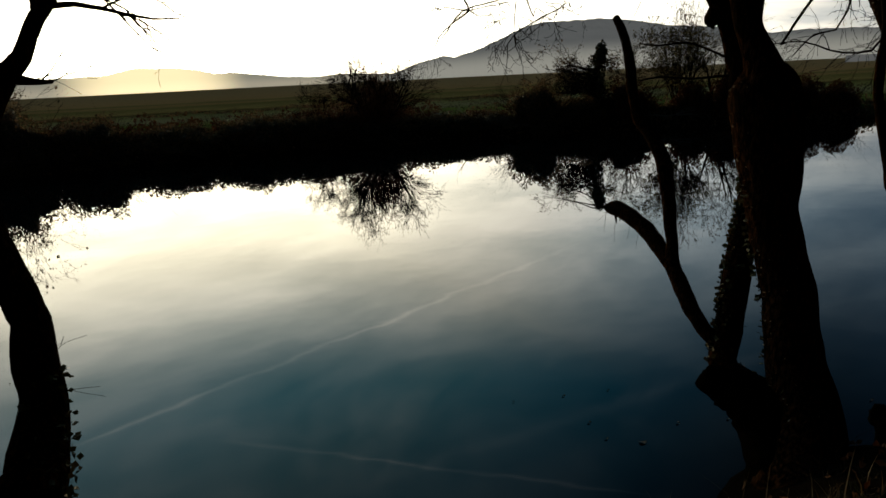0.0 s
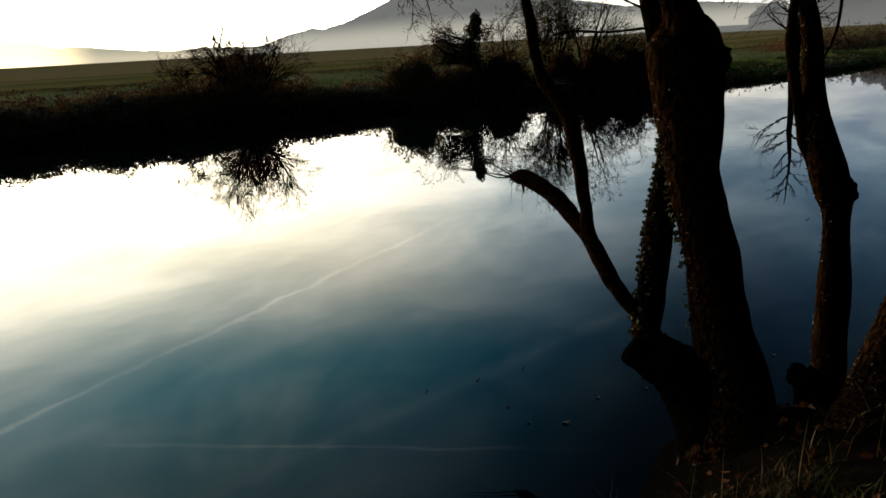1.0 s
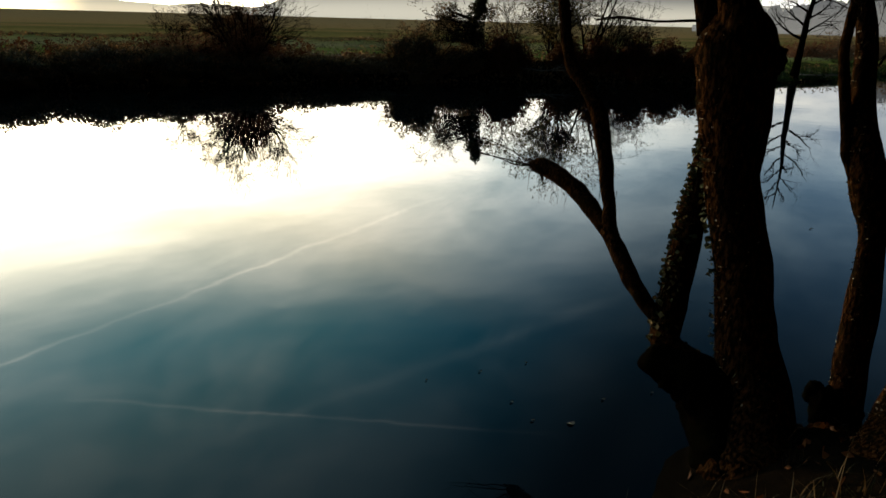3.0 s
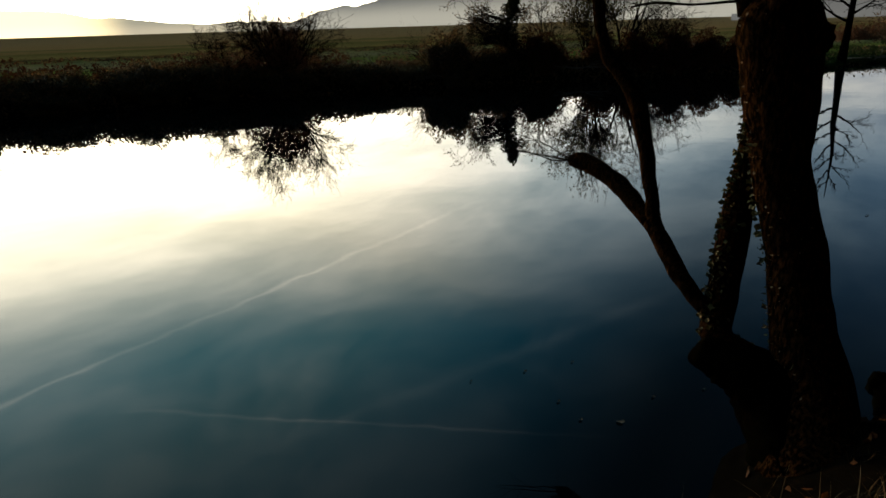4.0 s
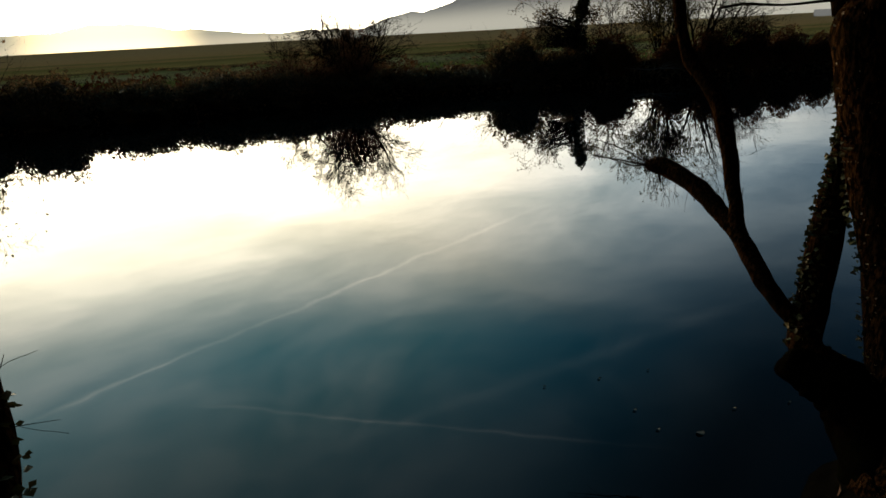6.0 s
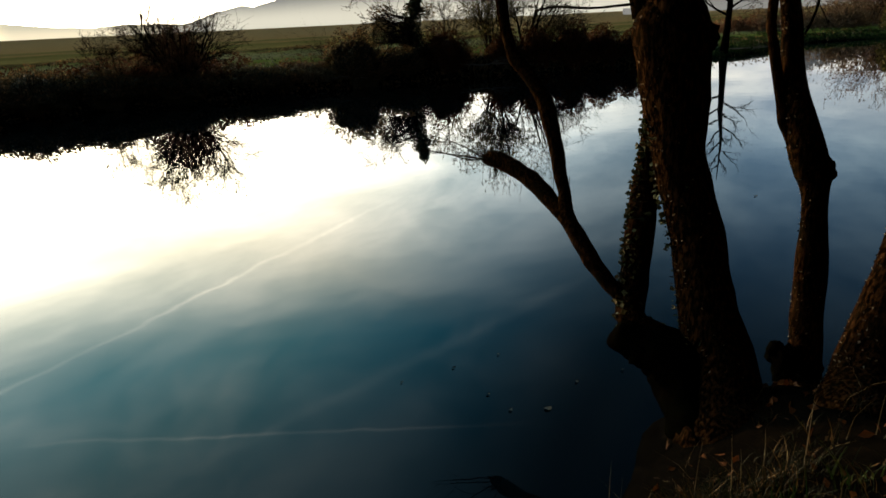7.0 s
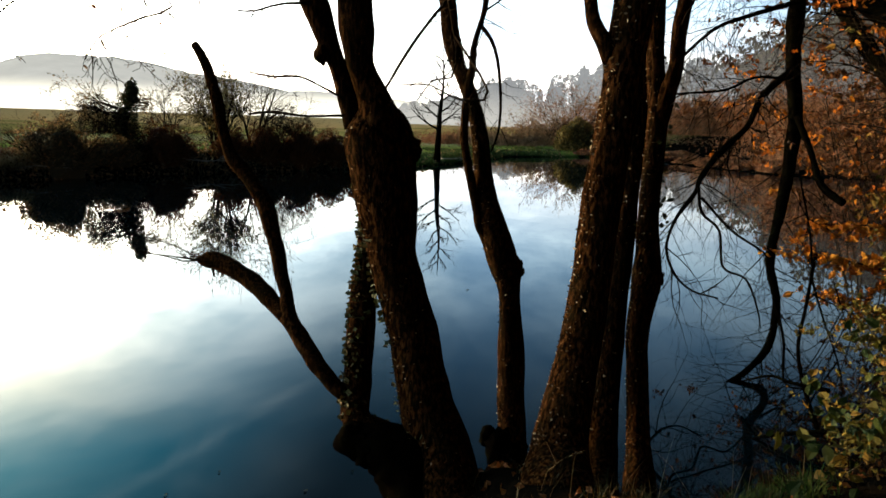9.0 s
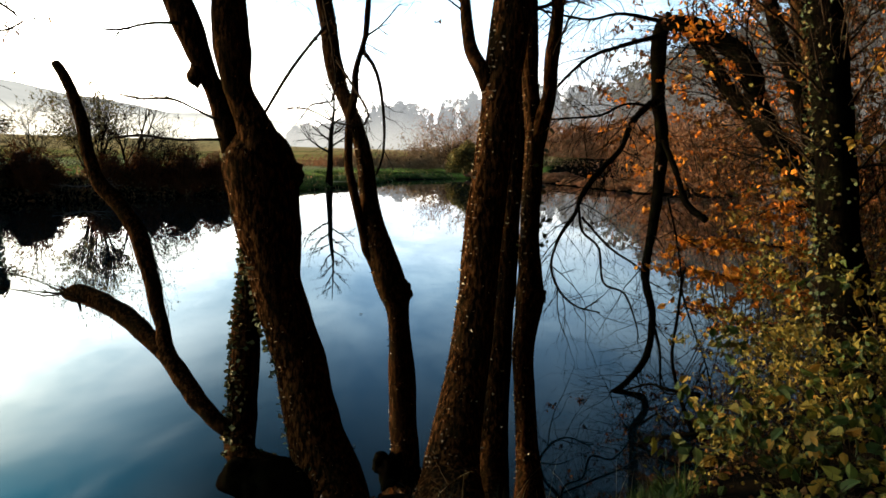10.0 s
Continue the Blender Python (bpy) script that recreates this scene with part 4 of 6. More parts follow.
def build_near_trees():
    a = thing("riverside_tree", place_of(A_TRUNK), "many-stemmed leafless tree with ivy on the river bank", "tree", "trees at the water")
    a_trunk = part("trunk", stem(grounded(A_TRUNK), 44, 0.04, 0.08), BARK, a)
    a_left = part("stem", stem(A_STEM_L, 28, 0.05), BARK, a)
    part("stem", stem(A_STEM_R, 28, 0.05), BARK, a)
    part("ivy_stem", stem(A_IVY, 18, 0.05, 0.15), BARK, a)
    knob = part("burl", stem(A_KNOB, 28, 0.025, 0.3), BARK_SHADED, a, "dark knobbly burl")
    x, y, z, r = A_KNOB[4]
    burl((x + 0.03, y - 0.02, z + 0.02), r * 0.8, knob, 31, BARK_SHADED)
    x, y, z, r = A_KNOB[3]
    burl((x, y - 0.06, z - 0.02), r * 0.75, knob, 33, BARK_SHADED)
    part("limb", stem(A_LIMB, 18, 0.035, 0.26), BARK, a, "cut limb reaching over the water")
    rng = random.Random(18)
    end, back = Vector(A_LIMB[-1][:3]), (Vector(A_LIMB[-2][:3]) - Vector(A_LIMB[-1][:3])).normalized()
    for k in range(7):
        at = end + back * (0.02 + 0.035 * k) + Vector((rng.gauss(0, 0.015), rng.gauss(0, 0.015), -0.02 if k > 2 else rng.gauss(0, 0.02)))
        out = (Vector((0, 0, -1)) if k > 2 else -back * 1.4) + Vector((rng.gauss(0, 0.4), rng.gauss(0, 0.4), rng.gauss(0, 0.3)))
        out = out.normalized() * (0.06 + 0.06 * rng.random())
        part("splinter", stem([(*(at - out * 0.3), 0.018), (*(at + out * 0.5), 0.012), (*(at + out), 0.004)], 6, 0.02, 0.3, k), BARK, a)
    part("snag", stem(A_SNAG, 16, 0.05, 0.12), BARK, a, "broken bare stem")
    bm = bmesh.new()
    last = []
    for k, rows in enumerate((A_TW1, A_TW2, A_TW3, A_TW4, OVER_A, OVER_C)):
        stem(rows if k < 4 else thin(rows, 0.45), 6, 0.06, 0, k, bm)
        twigs_on(bm, rows, 20 + k, 6 if k < 4 else 10, 0.25, 0.2, 1, start=0.55 if k < 4 else 0.15, r=0.0035, tips=None if k < 4 else last)
    for k, rows in enumerate(SPRIGS):
        stem(rows, 5, 0.05, 0, k, bm)
        twigs_on(bm, rows, 60 + k, 7, 0.13, 0.5, 1, 0.8, 0.25, 0.0014, 3, last)
    crown_on(bm, A_STEM_L[-4:], 3, 9, 1.3)
    crown_on(bm, A_STEM_R[-4:], 4, 9, 1.3)
    rng = random.Random(8)
    tip = Vector(A_LIMB[-1][:3])
    for k in range(7):
        grow(bm, rng, tip + Vector((0.03 * k, -0.04 * k, -0.01)), (-0.9 + 0.25 * rng.random(), 0.2, 0.25 * (k % 3)), 0.7 if k < 3 else 0.25, 0.008, 1, 0.1, kids=3)
        grow(bm, rng, tip + Vector((0.1 * k, -0.12 * k, -0.05)), (-0.1, 0, -1), 0.18 + 0.15 * rng.random(), 0.003, 0, 0.3)
    part("twigwork", bm, TWIG, a, "thin bare twigs")
    big_leaves("leaves", [tuple(p) for p, _ in last[::24]], 0.025, LEAF_BROWN, a, 4, 1.2)
    ivy = around(A_IVY, 420, 1, 0.2, 1, 0.022, (-1, -0.2, 0)) + around(A_TRUNK, 120, 2, 0.2, 0.75, 0.03, (-1, 0.2, 0), 0.6)
    leaf_cloud("ivy", ivy, 0.03, LEAF_IVY, a, 3, 0.8, point=1.1)
    burl((1.72, 4.25, 2.82), 0.075, a_trunk, 1, BARK)
    burl((1.22, 4.60, 3.43), 0.05, a_left, 2, BARK)
    leaf_cloud("lichen", around(A_TRUNK, 260, 5, 0.15, 1, 0.004, SUNWARD), 0.011, FLAKE, a_trunk, 5)

    b = thing("riverside_tree", place_of(B_TRUNK), "slender leafless tree with a thin twin stem at the water", "tree", "trees at the water")
    bm = stem(grounded(B_TRUNK), 18, 0.05, 0.11)
    stem(B_TOP, 16, 0.06, bm=bm)
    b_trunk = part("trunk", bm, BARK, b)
    part("stem", stem(B_THIN, 12, 0.05, 0.08), BARK, b)
    for k, (dz, q) in enumerate(((-0.06, 1.0), (-0.06, 0.85), (-0.07, 0.62))):
        x, y, z, r = B_FOOT[k]
        burl((x, y, z + dz), r * q, b_trunk, 21 + k, BARK_SHADED)
    bm = stem(B_TW, 6, 0.06, 0)
    twigs_on(bm, B_TW, 31, 7, 0.22, 0.4, r=0.004)
    for k, rows in enumerate((OVER_B, OVER_D)):
        stem(thin(rows, 0.45), 6, 0.06, 0, k, bm)
        twigs_on(bm, rows, 33 + k, 24, 0.24, 0.4, 1, r=0.003)
    crown_on(bm, B_TOP, 6, 9, 1.1)
    crown_on(bm, B_THIN, 7, 5, 0.8, 0.01)
    part("twigwork", bm, TWIG, b, "thin bare twigs")
    burl((2.68, 4.31, 1.90), 0.065, b_trunk, 4, BARK)
    leaf_cloud("lichen", around(B_TRUNK, 260, 6, 0.05, 0.9, 0.006, SUNWARD), 0.011, FLAKE, b_trunk, 6)

    c = thing("riverside_tree", place_of(C_TRUNK), "thick straight leaning tree with lichen-flecked bark", "tree", "trees at the water")
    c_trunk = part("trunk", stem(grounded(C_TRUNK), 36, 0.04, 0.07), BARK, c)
    part("branch", stem(C_BRANCH, 12, 0.05), BARK, c)
    bm = bmesh.new()
    crown_on(bm, C_TRUNK[-4:], 9, 9, 1.3)
    crown_on(bm, C_BRANCH, 10, 5, 0.7, 0.008)
    part("twigwork", bm, TWIG, c, "thin bare twigs")
    leaf_cloud("lichen", around(C_TRUNK, 520, 7, 0.05, 0.9, 0.006, SUNWARD), 0.013, FLAKE, c_trunk, 7)

    d = thing("riverside_tree", place_of(D_TRUNK), "narrow tree with flaking bark close to others", "tree", "trees at the water")
    d_trunk = part("trunk", stem(grounded(D_TRUNK), 18, 0.05, 0.10), BARK, d)
    bm = bmesh.new()
    crown_on(bm, D_TRUNK[-4:], 11, 7, 1.1)
    part("twigwork", bm, TWIG, d, "thin bare twigs")
    leaf_cloud("lichen", around(D_TRUNK, 260, 8, 0.05, 0.8, 0.008, SUNWARD), 0.013, FLAKE, d_trunk, 8)

    e = thing("riverside_tree", place_of(E_TRUNK), "narrow knotted tree forked high up", "tree", "trees at the water")
    e_trunk = part("trunk", stem(grounded(E_TRUNK), 18, 0.05, 0.10), BARK, e)
    part("branch", stem(E_FORK, 14, 0.05), BARK, e)
    bm = bmesh.new()
    crown_on(bm, E_TRUNK[-4:], 12, 7, 1.0)
    crown_on(bm, E_FORK, 13, 7, 0.9, 0.012)
    part("twigwork", bm, TWIG, e, "thin bare twigs")
    burl((3.37, 3.52, 1.95), 0.05, e_trunk, 5, BARK)
    leaf_cloud("ivy", around(E_TRUNK, 60, 9, 0.42, 0.68, 0.07, (1, -0.2, 0)), 0.05, LEAF_IVY, e_trunk, 9, point=1.1)
    leaf_cloud("lichen", around(E_TRUNK, 260, 10, 0.05, 0.9, 0.006, SUNWARD), 0.011, FLAKE, e_trunk, 10)

    l = thing("riverside_tree", place_of(LEFT_TRUNK), "crooked leafless tree leaning over the water", "tree", "trees at the water")
    part("trunk", stem(grounded(LEFT_TRUNK), 22, 0.05, 0.07), BARK, l)
    part("fork", stem(LEFT_FORK, 14, 0.05, 0.1), BARK, l)
    part("branch_stub", stem(LEFT_STUB, 10, 0.03, 0.15), BARK, l, "short broken branch stub")
    bm = bmesh.new()
    crown_on(bm, LEFT_TRUNK[-4:], 14, 6, 1.0)
    rng = random.Random(4)
    for q in LEFT_STUB[1:]:
        grow(bm, rng, q[:3], (0.9, 0.2, 0.2 - 0.3 * rng.random()), 0.35, 0.004, 1, 0.1, kids=3)
    for u in (5, 6):
        grow(bm, rng, LEFT_TRUNK[u][:3], (0.9, 0.1, 0.25), 0.28, 0.004, 1, 0.0, kids=2)
    part("twigwork", bm, TWIG, l, "thin bare twigs")
    leaf_cloud("ivy", around(LEFT_TRUNK, 90, 12, 0.0, 0.25, 0.05, (1, 0, 0)), 0.035, LEAF_IVY, l, 12, point=1.1)


FLAKE = material("pale_lichen", lambda nt, N, L, b: (L(ramp_node(N, L, noise_node(N, L, 30), [(0.3, (0.08, 0.065, 0.045)), (0.7, (0.20, 0.17, 0.125))]), b.inputs["Base Color"]),
                                                    setattr(b.inputs["Roughness"], "default_value", 0.9)))
build_near_trees()


# ---- the far bank ----
def far_shrub(name, label, place, height, width, seed, stems=7, leaves=0, mat=None, leaf=0.09, lean=(0, 0), level=3, kids=4, r=0.035, wob=0.24):
    """A bank shrub: wiry stems from one root, forked into a haze of twigs, with what leaves are left."""
    rng = random.Random(seed)
    x, y = place
    g = float(ground_height(x, y))
    t = thing(name, (x, y, g), label, "shrub", "shrubs on the far bank")
    bm, tips = bmesh.new(), []
    h = height - g
    for k in range(stems):
        a = 2 * math.pi * (k + rng.random() * 0.6) / stems
        o = Vector((math.cos(a), math.sin(a) * 0.7, 0)) * width * 0.5
        d = Vector((o.x * 0.8 + lean[0], o.y * 0.8 + lean[1], h))
        grow(bm, rng, (x + o.x * 0.12, y + o.y * 0.12, g - 0.1), d, h * (0.62 + 0.42 * rng.random()), r * (0.7 + 0.5 * rng.random()), level, 0.0, 0.75, kids, tips, 4, wob, 0.005)
    part("brushwood", bm, TWIG, t)
    if leaves:
        rs = random.Random(seed + 1)
        pts = [tuple(p + Vector((rs.gauss(0, 0.07), rs.gauss(0, 0.07), rs.gauss(0, 0.07)))) for p, _ in (rs.choice(tips) for _ in range(leaves))]
        leaf_cloud("leaves", pts, leaf, mat or LEAF_SCRUB, t, seed)
    return t


def twig_haze(parent, centre, size, n, seed, length=0.07, mat=TWIG):
    """The finest twigs of a crown, too thin to grow one by one."""
    return leaf_cloud("twigwork", dome_points(random.Random(seed), n, centre, size, 0.85), length, mat, parent, seed, point=7.0, width=0.22)


def dome_points(rs, n, c, size, skin=0.35):
    """Places in a rounded, lumpy heap."""
    out = []
    while len(out) < n:
        v = Vector((rs.gauss(0, 1), rs.gauss(0, 1), abs(rs.gauss(0, 1)))).normalized()
        k = (1 - skin * rs.random() ** 2) * (0.85 + 0.3 * noise.noise(v * 2.3 + Vector(c)))
        p = Vector((c[0] + v.x * size[0] * k, c[1] + v.y * size[1] * k, c[2] + v.z * size[2] * k))
        out.append(tuple(p))
    return out


def brush_tree(label, place, height, width, seed, mat=None, grain=0.13):
    """A leafless tree far off: stems that fan out into a russet haze of twigs."""
    rng = random.Random(seed)
    x, y = place
    g = float(ground_height(x, y))
    t = thing("brush_tree", (x, y, g), label, "tree", "russet wood")
    bm, tips = bmesh.new(), []
    for k in range(9):
        a = 6.28 * rng.random()
        o = Vector((math.cos(a), math.sin(a), 0)) * width * 0.32
        grow(bm, rng, (x + o.x * 0.6, y + o.y * 0.6, g - 0.1), (o.x, o.y, height), height * (0.7 + 0.35 * rng.random()), 0.10, 2, -0.05, 0.6, 5, tips, 4, 0.25, 0.015)
    part("brushwood", bm, TWIG, t)
    ends = [tuple(p + Vector((rng.gauss(0, 0.5), rng.gauss(0, 0.5), rng.gauss(0, 0.45)))) for p, _ in (rng.choice(tips) for _ in range(2200))]
    low = [(x + rng.gauss(0, width * 0.33), y + rng.gauss(0, width * 0.33), g + abs(rng.gauss(0, height * 0.33))) for _ in range(2000)]
    leaf_cloud("twigwork", ends + low, grain, mat or LEAF_RED, t, seed, point=3.2, width=0.6)
    return t


def bramble_mound(label, place, height, width, seed, n=2600, mat=None, leaf=0.07, name="bramble_mound"):
    x, y = place
    g = float(ground_height(x, y))
    t = thing(name, (x, y, g), label, "bramble" if name == "bramble_mound" else "shrub", "shrubs on the far bank")
    rng = random.Random(seed)
    bm = bmesh.new()
    for k in range(26):
        a = rng.random() * 6.28
        grow(bm, rng, (x + math.cos(a) * width * 0.25, y + math.sin(a) * width * 0.2, g), (math.cos(a), math.sin(a) * 0.7, 1.4), (height - g) * (0.8 + 0.4 * rng.random()), 0.014, 2, 0.7, 0.7, 3)
    part("brushwood", bm, TWIG, t)
    bm = bmesh.new()
    bmesh.ops.create_icosphere(bm, subdivisions=4, radius=1.0)
    for v in bm.verts:
        v.co *= (0.64 if name == "bramble_mound" else 0.35) + 0.28 * noise.noise(v.co * 2.3 + Vector((x, y, g - 0.15))) + 0.10 * noise.noise(v.co * 7)
        v.co = Vector((x + v.co.x * width / 2, y + v.co.y * width * 0.4, g - 0.15 + v.co.z * (height - g) * 1.16))
    part("thicket", bm, mat or LEAF_SCRUB, t, "dense tangle of stems")
    leaf_cloud("leaves", dome_points(rng, int(n * 2.2), (x, y, g - 0.15), (width / 2, width * 0.4, (height - g) * 1.22), 0.34 if name == "bramble_mound" else 0.75), leaf, mat or LEAF_SCRUB, t, seed)
    return t


def blades(name, xy, height, width, mat, label, seed=1, lean=0.5):
    """Grass: thin bent blades, each of two quads and a tip."""
    rs = np.random.RandomState(seed)
    n = len(xy)
    z = ground_height(xy[:, 0], xy[:, 1]) - 0.02
    h = height * (0.4 + 0.9 * rs.rand(n))
    a = rs.rand(n) * 2 * np.pi
    dx, dy = np.cos(a), np.sin(a)
    b = lean * h * (0.3 + rs.rand(n))
    w = width * (0.6 + 0.8 * rs.rand(n))
    def at(k, s):
        u = k / 3
        ww = w * (1 - u) * s
        return np.stack([xy[:, 0] + dx * b * u * u - dy * ww, xy[:, 1] + dy * b * u * u + dx * ww, z + h * (u - 0.25 * u * u * lean)], 1)
    v = np.stack([at(0, 1), at(0, -1), at(1, 1), at(1, -1), at(2, 1), at(2, -1), at(3, 0)], 1).reshape(-1, 3)
    i = np.arange(n)[:, None] * 7
    f = np.concatenate([i + np.array([[0, 1, 3, 2]]), i + np.array([[2, 3, 5, 4]])]).tolist() + (i + np.array([[4, 5, 6]])).tolist()
    me = bpy.data.meshes.new(name)
    me.from_pydata(v.tolist(), [], f)
    me.materials.append(mat)
    return tagged(new(name, me), label, "grass", kind="stuff")


def build_far_bank():
    big = far_shrub("bank_shrub", "large leafless twiggy shrub on the far bank", (-9.3, 31.4), 4.1, 4.5, 11, 17, 1400, LEAF_SCRUB, 0.04, level=3, kids=6, r=0.06, wob=0.36)
    twig_haze(big, (-9.5, 31.4, 1.1), (2.1, 1.7, 2.2), 3000, 2, mat=LEAF_RED)
    twig_haze(big, (-9.1, 31.4, 1.5), (1.1, 1.1, 2.4), 1600, 12, mat=LEAF_RED)
    side = far_shrub("bank_shrub", "low leafless shrub beside a taller one", (-11.6, 30.7), 2.85, 4.4, 19, 9, 500, LEAF_SCRUB, 0.045, level=3, kids=5, r=0.045, wob=0.4)
    twig_haze(side, (-11.6, 30.7, 1.0), (1.9, 1.4, 1.75), 1100, 22, mat=LEAF_RED)
    bramble_mound("rounded dark bramble mound on the far bank", (-1.5, 34.0), 2.75, 3.6, 12)
    g = float(ground_height(1.6, 36.4))
    ivy = thing("ivy_tree", (1.6, 36.4, g), "lopsided leafless tree with an ivy-covered broken top", "tree")
    core = [(1.45, 36.4, g - 0.1, 0.2), (1.4, 36.4, 1.9, 0.15), (1.46, 36.4, 2.8, 0.13), (1.62, 36.4, 3.6, 0.10), (1.82, 36.4, 4.3, 0.08)]
    part("trunk", stem(core, 8, 0.2, 0.3), BARK_SHADED, ivy)
    rng = random.Random(5)
    tips = []
    for k in range(9):
        bm = bmesh.new()
        left = k < 7
        grow(bm, rng, (1.55, 36.4, 1.9 + 0.2 * k), (-1 if left else 1, rng.gauss(0, 0.4), 0.75 - 0.08 * k), (2.3 if left else 1.1) * (0.7 + 0.4 * rng.random()), 0.06, 3, 0.15, 0.7, 4, tips, 4, 0.4, 0.006)
        part("branch", bm, TWIG, ivy)
    leaf_cloud("leaves", [tuple(p + Vector((rng.gauss(0, 0.1), rng.gauss(0, 0.1), rng.gauss(0, 0.1)))) for p, _ in (rng.choice(tips) for _ in range(1500))], 0.055, LEAF_SCRUB, ivy, 8)
    twig_haze(ivy, (0.5, 36.4, 1.9), (1.5, 0.9, 1.9), 2600, 3)
    twig_haze(ivy, (1.9, 36.4, 1.0), (1.5, 0.9, 2.0), 2200, 4)
    head = dome_points(rng, 900, (1.78, 36.4, 3.85), (0.36, 0.4, 0.75), 0.9) + [(x, y, 7.7 - z) for x, y, z in dome_points(rng, 500, (1.7, 36.4, 3.85), (0.36, 0.36, 0.75), 0.9)]
    leaf_cloud("ivy", head + around(core, 2600, 7, 0.0, 0.85, 0.42), 0.085, LEAF_IVY, ivy, 6)
    far_shrub("bank_sapling", "thin leafless sapling with a few brown leaves", (3.4, 36.8), 4.2, 1.3, 14, 6, 500, LEAF_SCRUB, 0.05)
    bramble_mound("rounded brown-leaved shrub on the far bank", (3.2, 36.3), 2.6, 3.4, 15, 1700, LEAF_BROWN, 0.06)
    bramble_mound("dark bramble thicket on the far bank", (0.6, 35.7), 1.9, 3.4, 41, 1700)
    far_shrub("bank_tree", "small tree keeping yellowish leaves on the far bank", (6.0, 37.6), 5.0, 2.9, 16, 13, 5500, LEAF_OLIVE, 0.06, kids=6, r=0.05)
    far_shrub("bank_tree", "forked bare tree on the far bank", (7.9, 37.6), 5.2, 2.4, 17, 3, 0, level=3, r=0.10, lean=(0.5, 0), wob=0.34)
    fan = far_shrub("bank_shrub", "fine leafless fan-shaped shrub on the far bank", (8.8, 37.4), 4.1, 3.4, 18, 7, 0, level=3, lean=(0.9, 0), r=0.04)
    twig_haze(fan, (9.6, 37.4, 1.9), (1.9, 1.5, 2.2), 1800, 5)
    for k, (x, y, top, w) in enumerate(((6.5, 36.9, 2.2, 2.6), (8.4, 37.2, 2.5, 2.8), (10.4, 37.4, 2.6, 3.0), (12.4, 37.9, 2.3, 2.8), (14.3, 38.6, 1.9, 2.4))):
        bramble_mound("reddish-brown bramble scrub on the far bank", (x, y), top, w, 30 + k, 1500, LEAF_BROWN)
    for k, (x, y, top, w) in enumerate(((-23.2, 22.9, 3.3, 5.2), (-20.6, 24.7, 2.3, 4.6), (-27.0, 20.6, 4.2, 6.0), (-17.6, 26.9, 1.7, 5.0), (-14.6, 28.9, 1.9, 5.0), (-12.0, 30.1, 1.7, 4.6), (-5.8, 33.1, 1.35, 4.4), (-9.6, 31.2, 1.6, 4.6))):
        bramble_mound("dark bramble thicket on the far bank", (x, y), top, w, 50 + k, 1900)
    far_shrub("bank_shrub", "leafless shrub above a bramble thicket", (-24.2, 22.9), 4.6, 3.6, 60, 9, 300, LEAF_SCRUB, 0.08)
    pale = material("bleached_wood", lambda nt, N, L, b: (L(ramp_node(N, L, noise_node(N, L, 8), [(0.3, (0.10, 0.09, 0.075)), (0.7, (0.22, 0.20, 0.17))]), b.inputs["Base Color"]), setattr(b.inputs["Roughness"], "default_value", 0.9)))
    for k, (x, y, z) in enumerate(((-5.2, 33.4, 0.95), (5.4, 35.7, 0.55), (-1.9, 33.4, 0.5), (24.5, 42.4, 0.25))):
        rng = random.Random(200 + k)
        t = thing("dead_branch", (x, y, z), "bleached dead branch lying on the far bank", "branch", "driftwood")
        for _ in range(5):
            bm = bmesh.new()
            grow(bm, rng, (x + rng.gauss(0, 0.35), y + rng.gauss(0, 0.2), z + 0.05), (rng.gauss(0, 1), rng.gauss(0, 0.3), 0.12), 1.3, 0.028, 1, 0.15, 0.6, 4)
            part("bough", bm, pale, t)
    # the bare tree on the point
    x, y = 21.2, 40.95
    g = float(ground_height(x, y))
    t = thing("bare_tree", (x, y, g), "small leafless tree on a grassy point", "tree")
    rows = [(x, y, g - 0.1, 0.27), (x + 0.1, y, 2.0, 0.19), (x + 0.15, y, 3.6, 0.16), (x + 0.35, y, 5.2, 0.09), (x + 0.35, y, 6.8, 0.05), (x + 0.3, y, 8.1, 0.015)]
    part("trunk", stem(rows, 9, 0.2), BARK_SHADED, t)
    rng = random.Random(21)
    for k in range(13):
        z = 2.4 + 4.6 * k / 12
        bm = bmesh.new()
        grow(bm, rng, (x + 0.05 * z, y, z), (1 if k % 2 else -1, rng.gauss(0, 0.6), 0.5 + 0.06 * k), (2.5 - 0.12 * k) * (0.7 + 0.5 * rng.random()), 0.085 - 0.003 * k, 3, -0.1, 0.7, 4, None, 5, 0.3)
        part("branch", bm, BARK_SHADED, t)
    # bleached sedge fallen over the bank
    rs = np.random.RandomState(17)
    xy = np.concatenate([np.array(c) + rs.normal(size=(n, 2)) * np.array(w) for n, c, w in ((1500, (-4.6, 33.2), (1.4, 0.5)), (300, (-2.9, 33.6), (0.6, 0.2)), (90, (5.6, 35.9), (0.7, 0.2)))])
    xy = xy[shore_distance(xy[:, 0], xy[:, 1])[0] > 0.4]
    blades("bank_sedge", xy, 0.75, 0.018, STRAW, "bleached sedge bent over the far bank", 8, 1.6)
    # a plank at the water's edge
    t = thing("plank", (22.6, 41.75, 0.3), "pale weathered plank at the water's edge by the bare tree", "plank")
    bm = bmesh.new()
    bmesh.ops.create_cube(bm, size=1)
    for v in bm.verts:
        v.co = Vector((v.co.x * 1.9, v.co.y * 0.3, v.co.z * 0.06))
        v.co.rotate(Euler((0.0, 0.03, 0.5)))
        v.co += Vector((22.6, 41.6, 0.36))
    bmesh.ops.bevel(bm, geom=bm.edges[:], offset=0.012, segments=1, affect="EDGES")
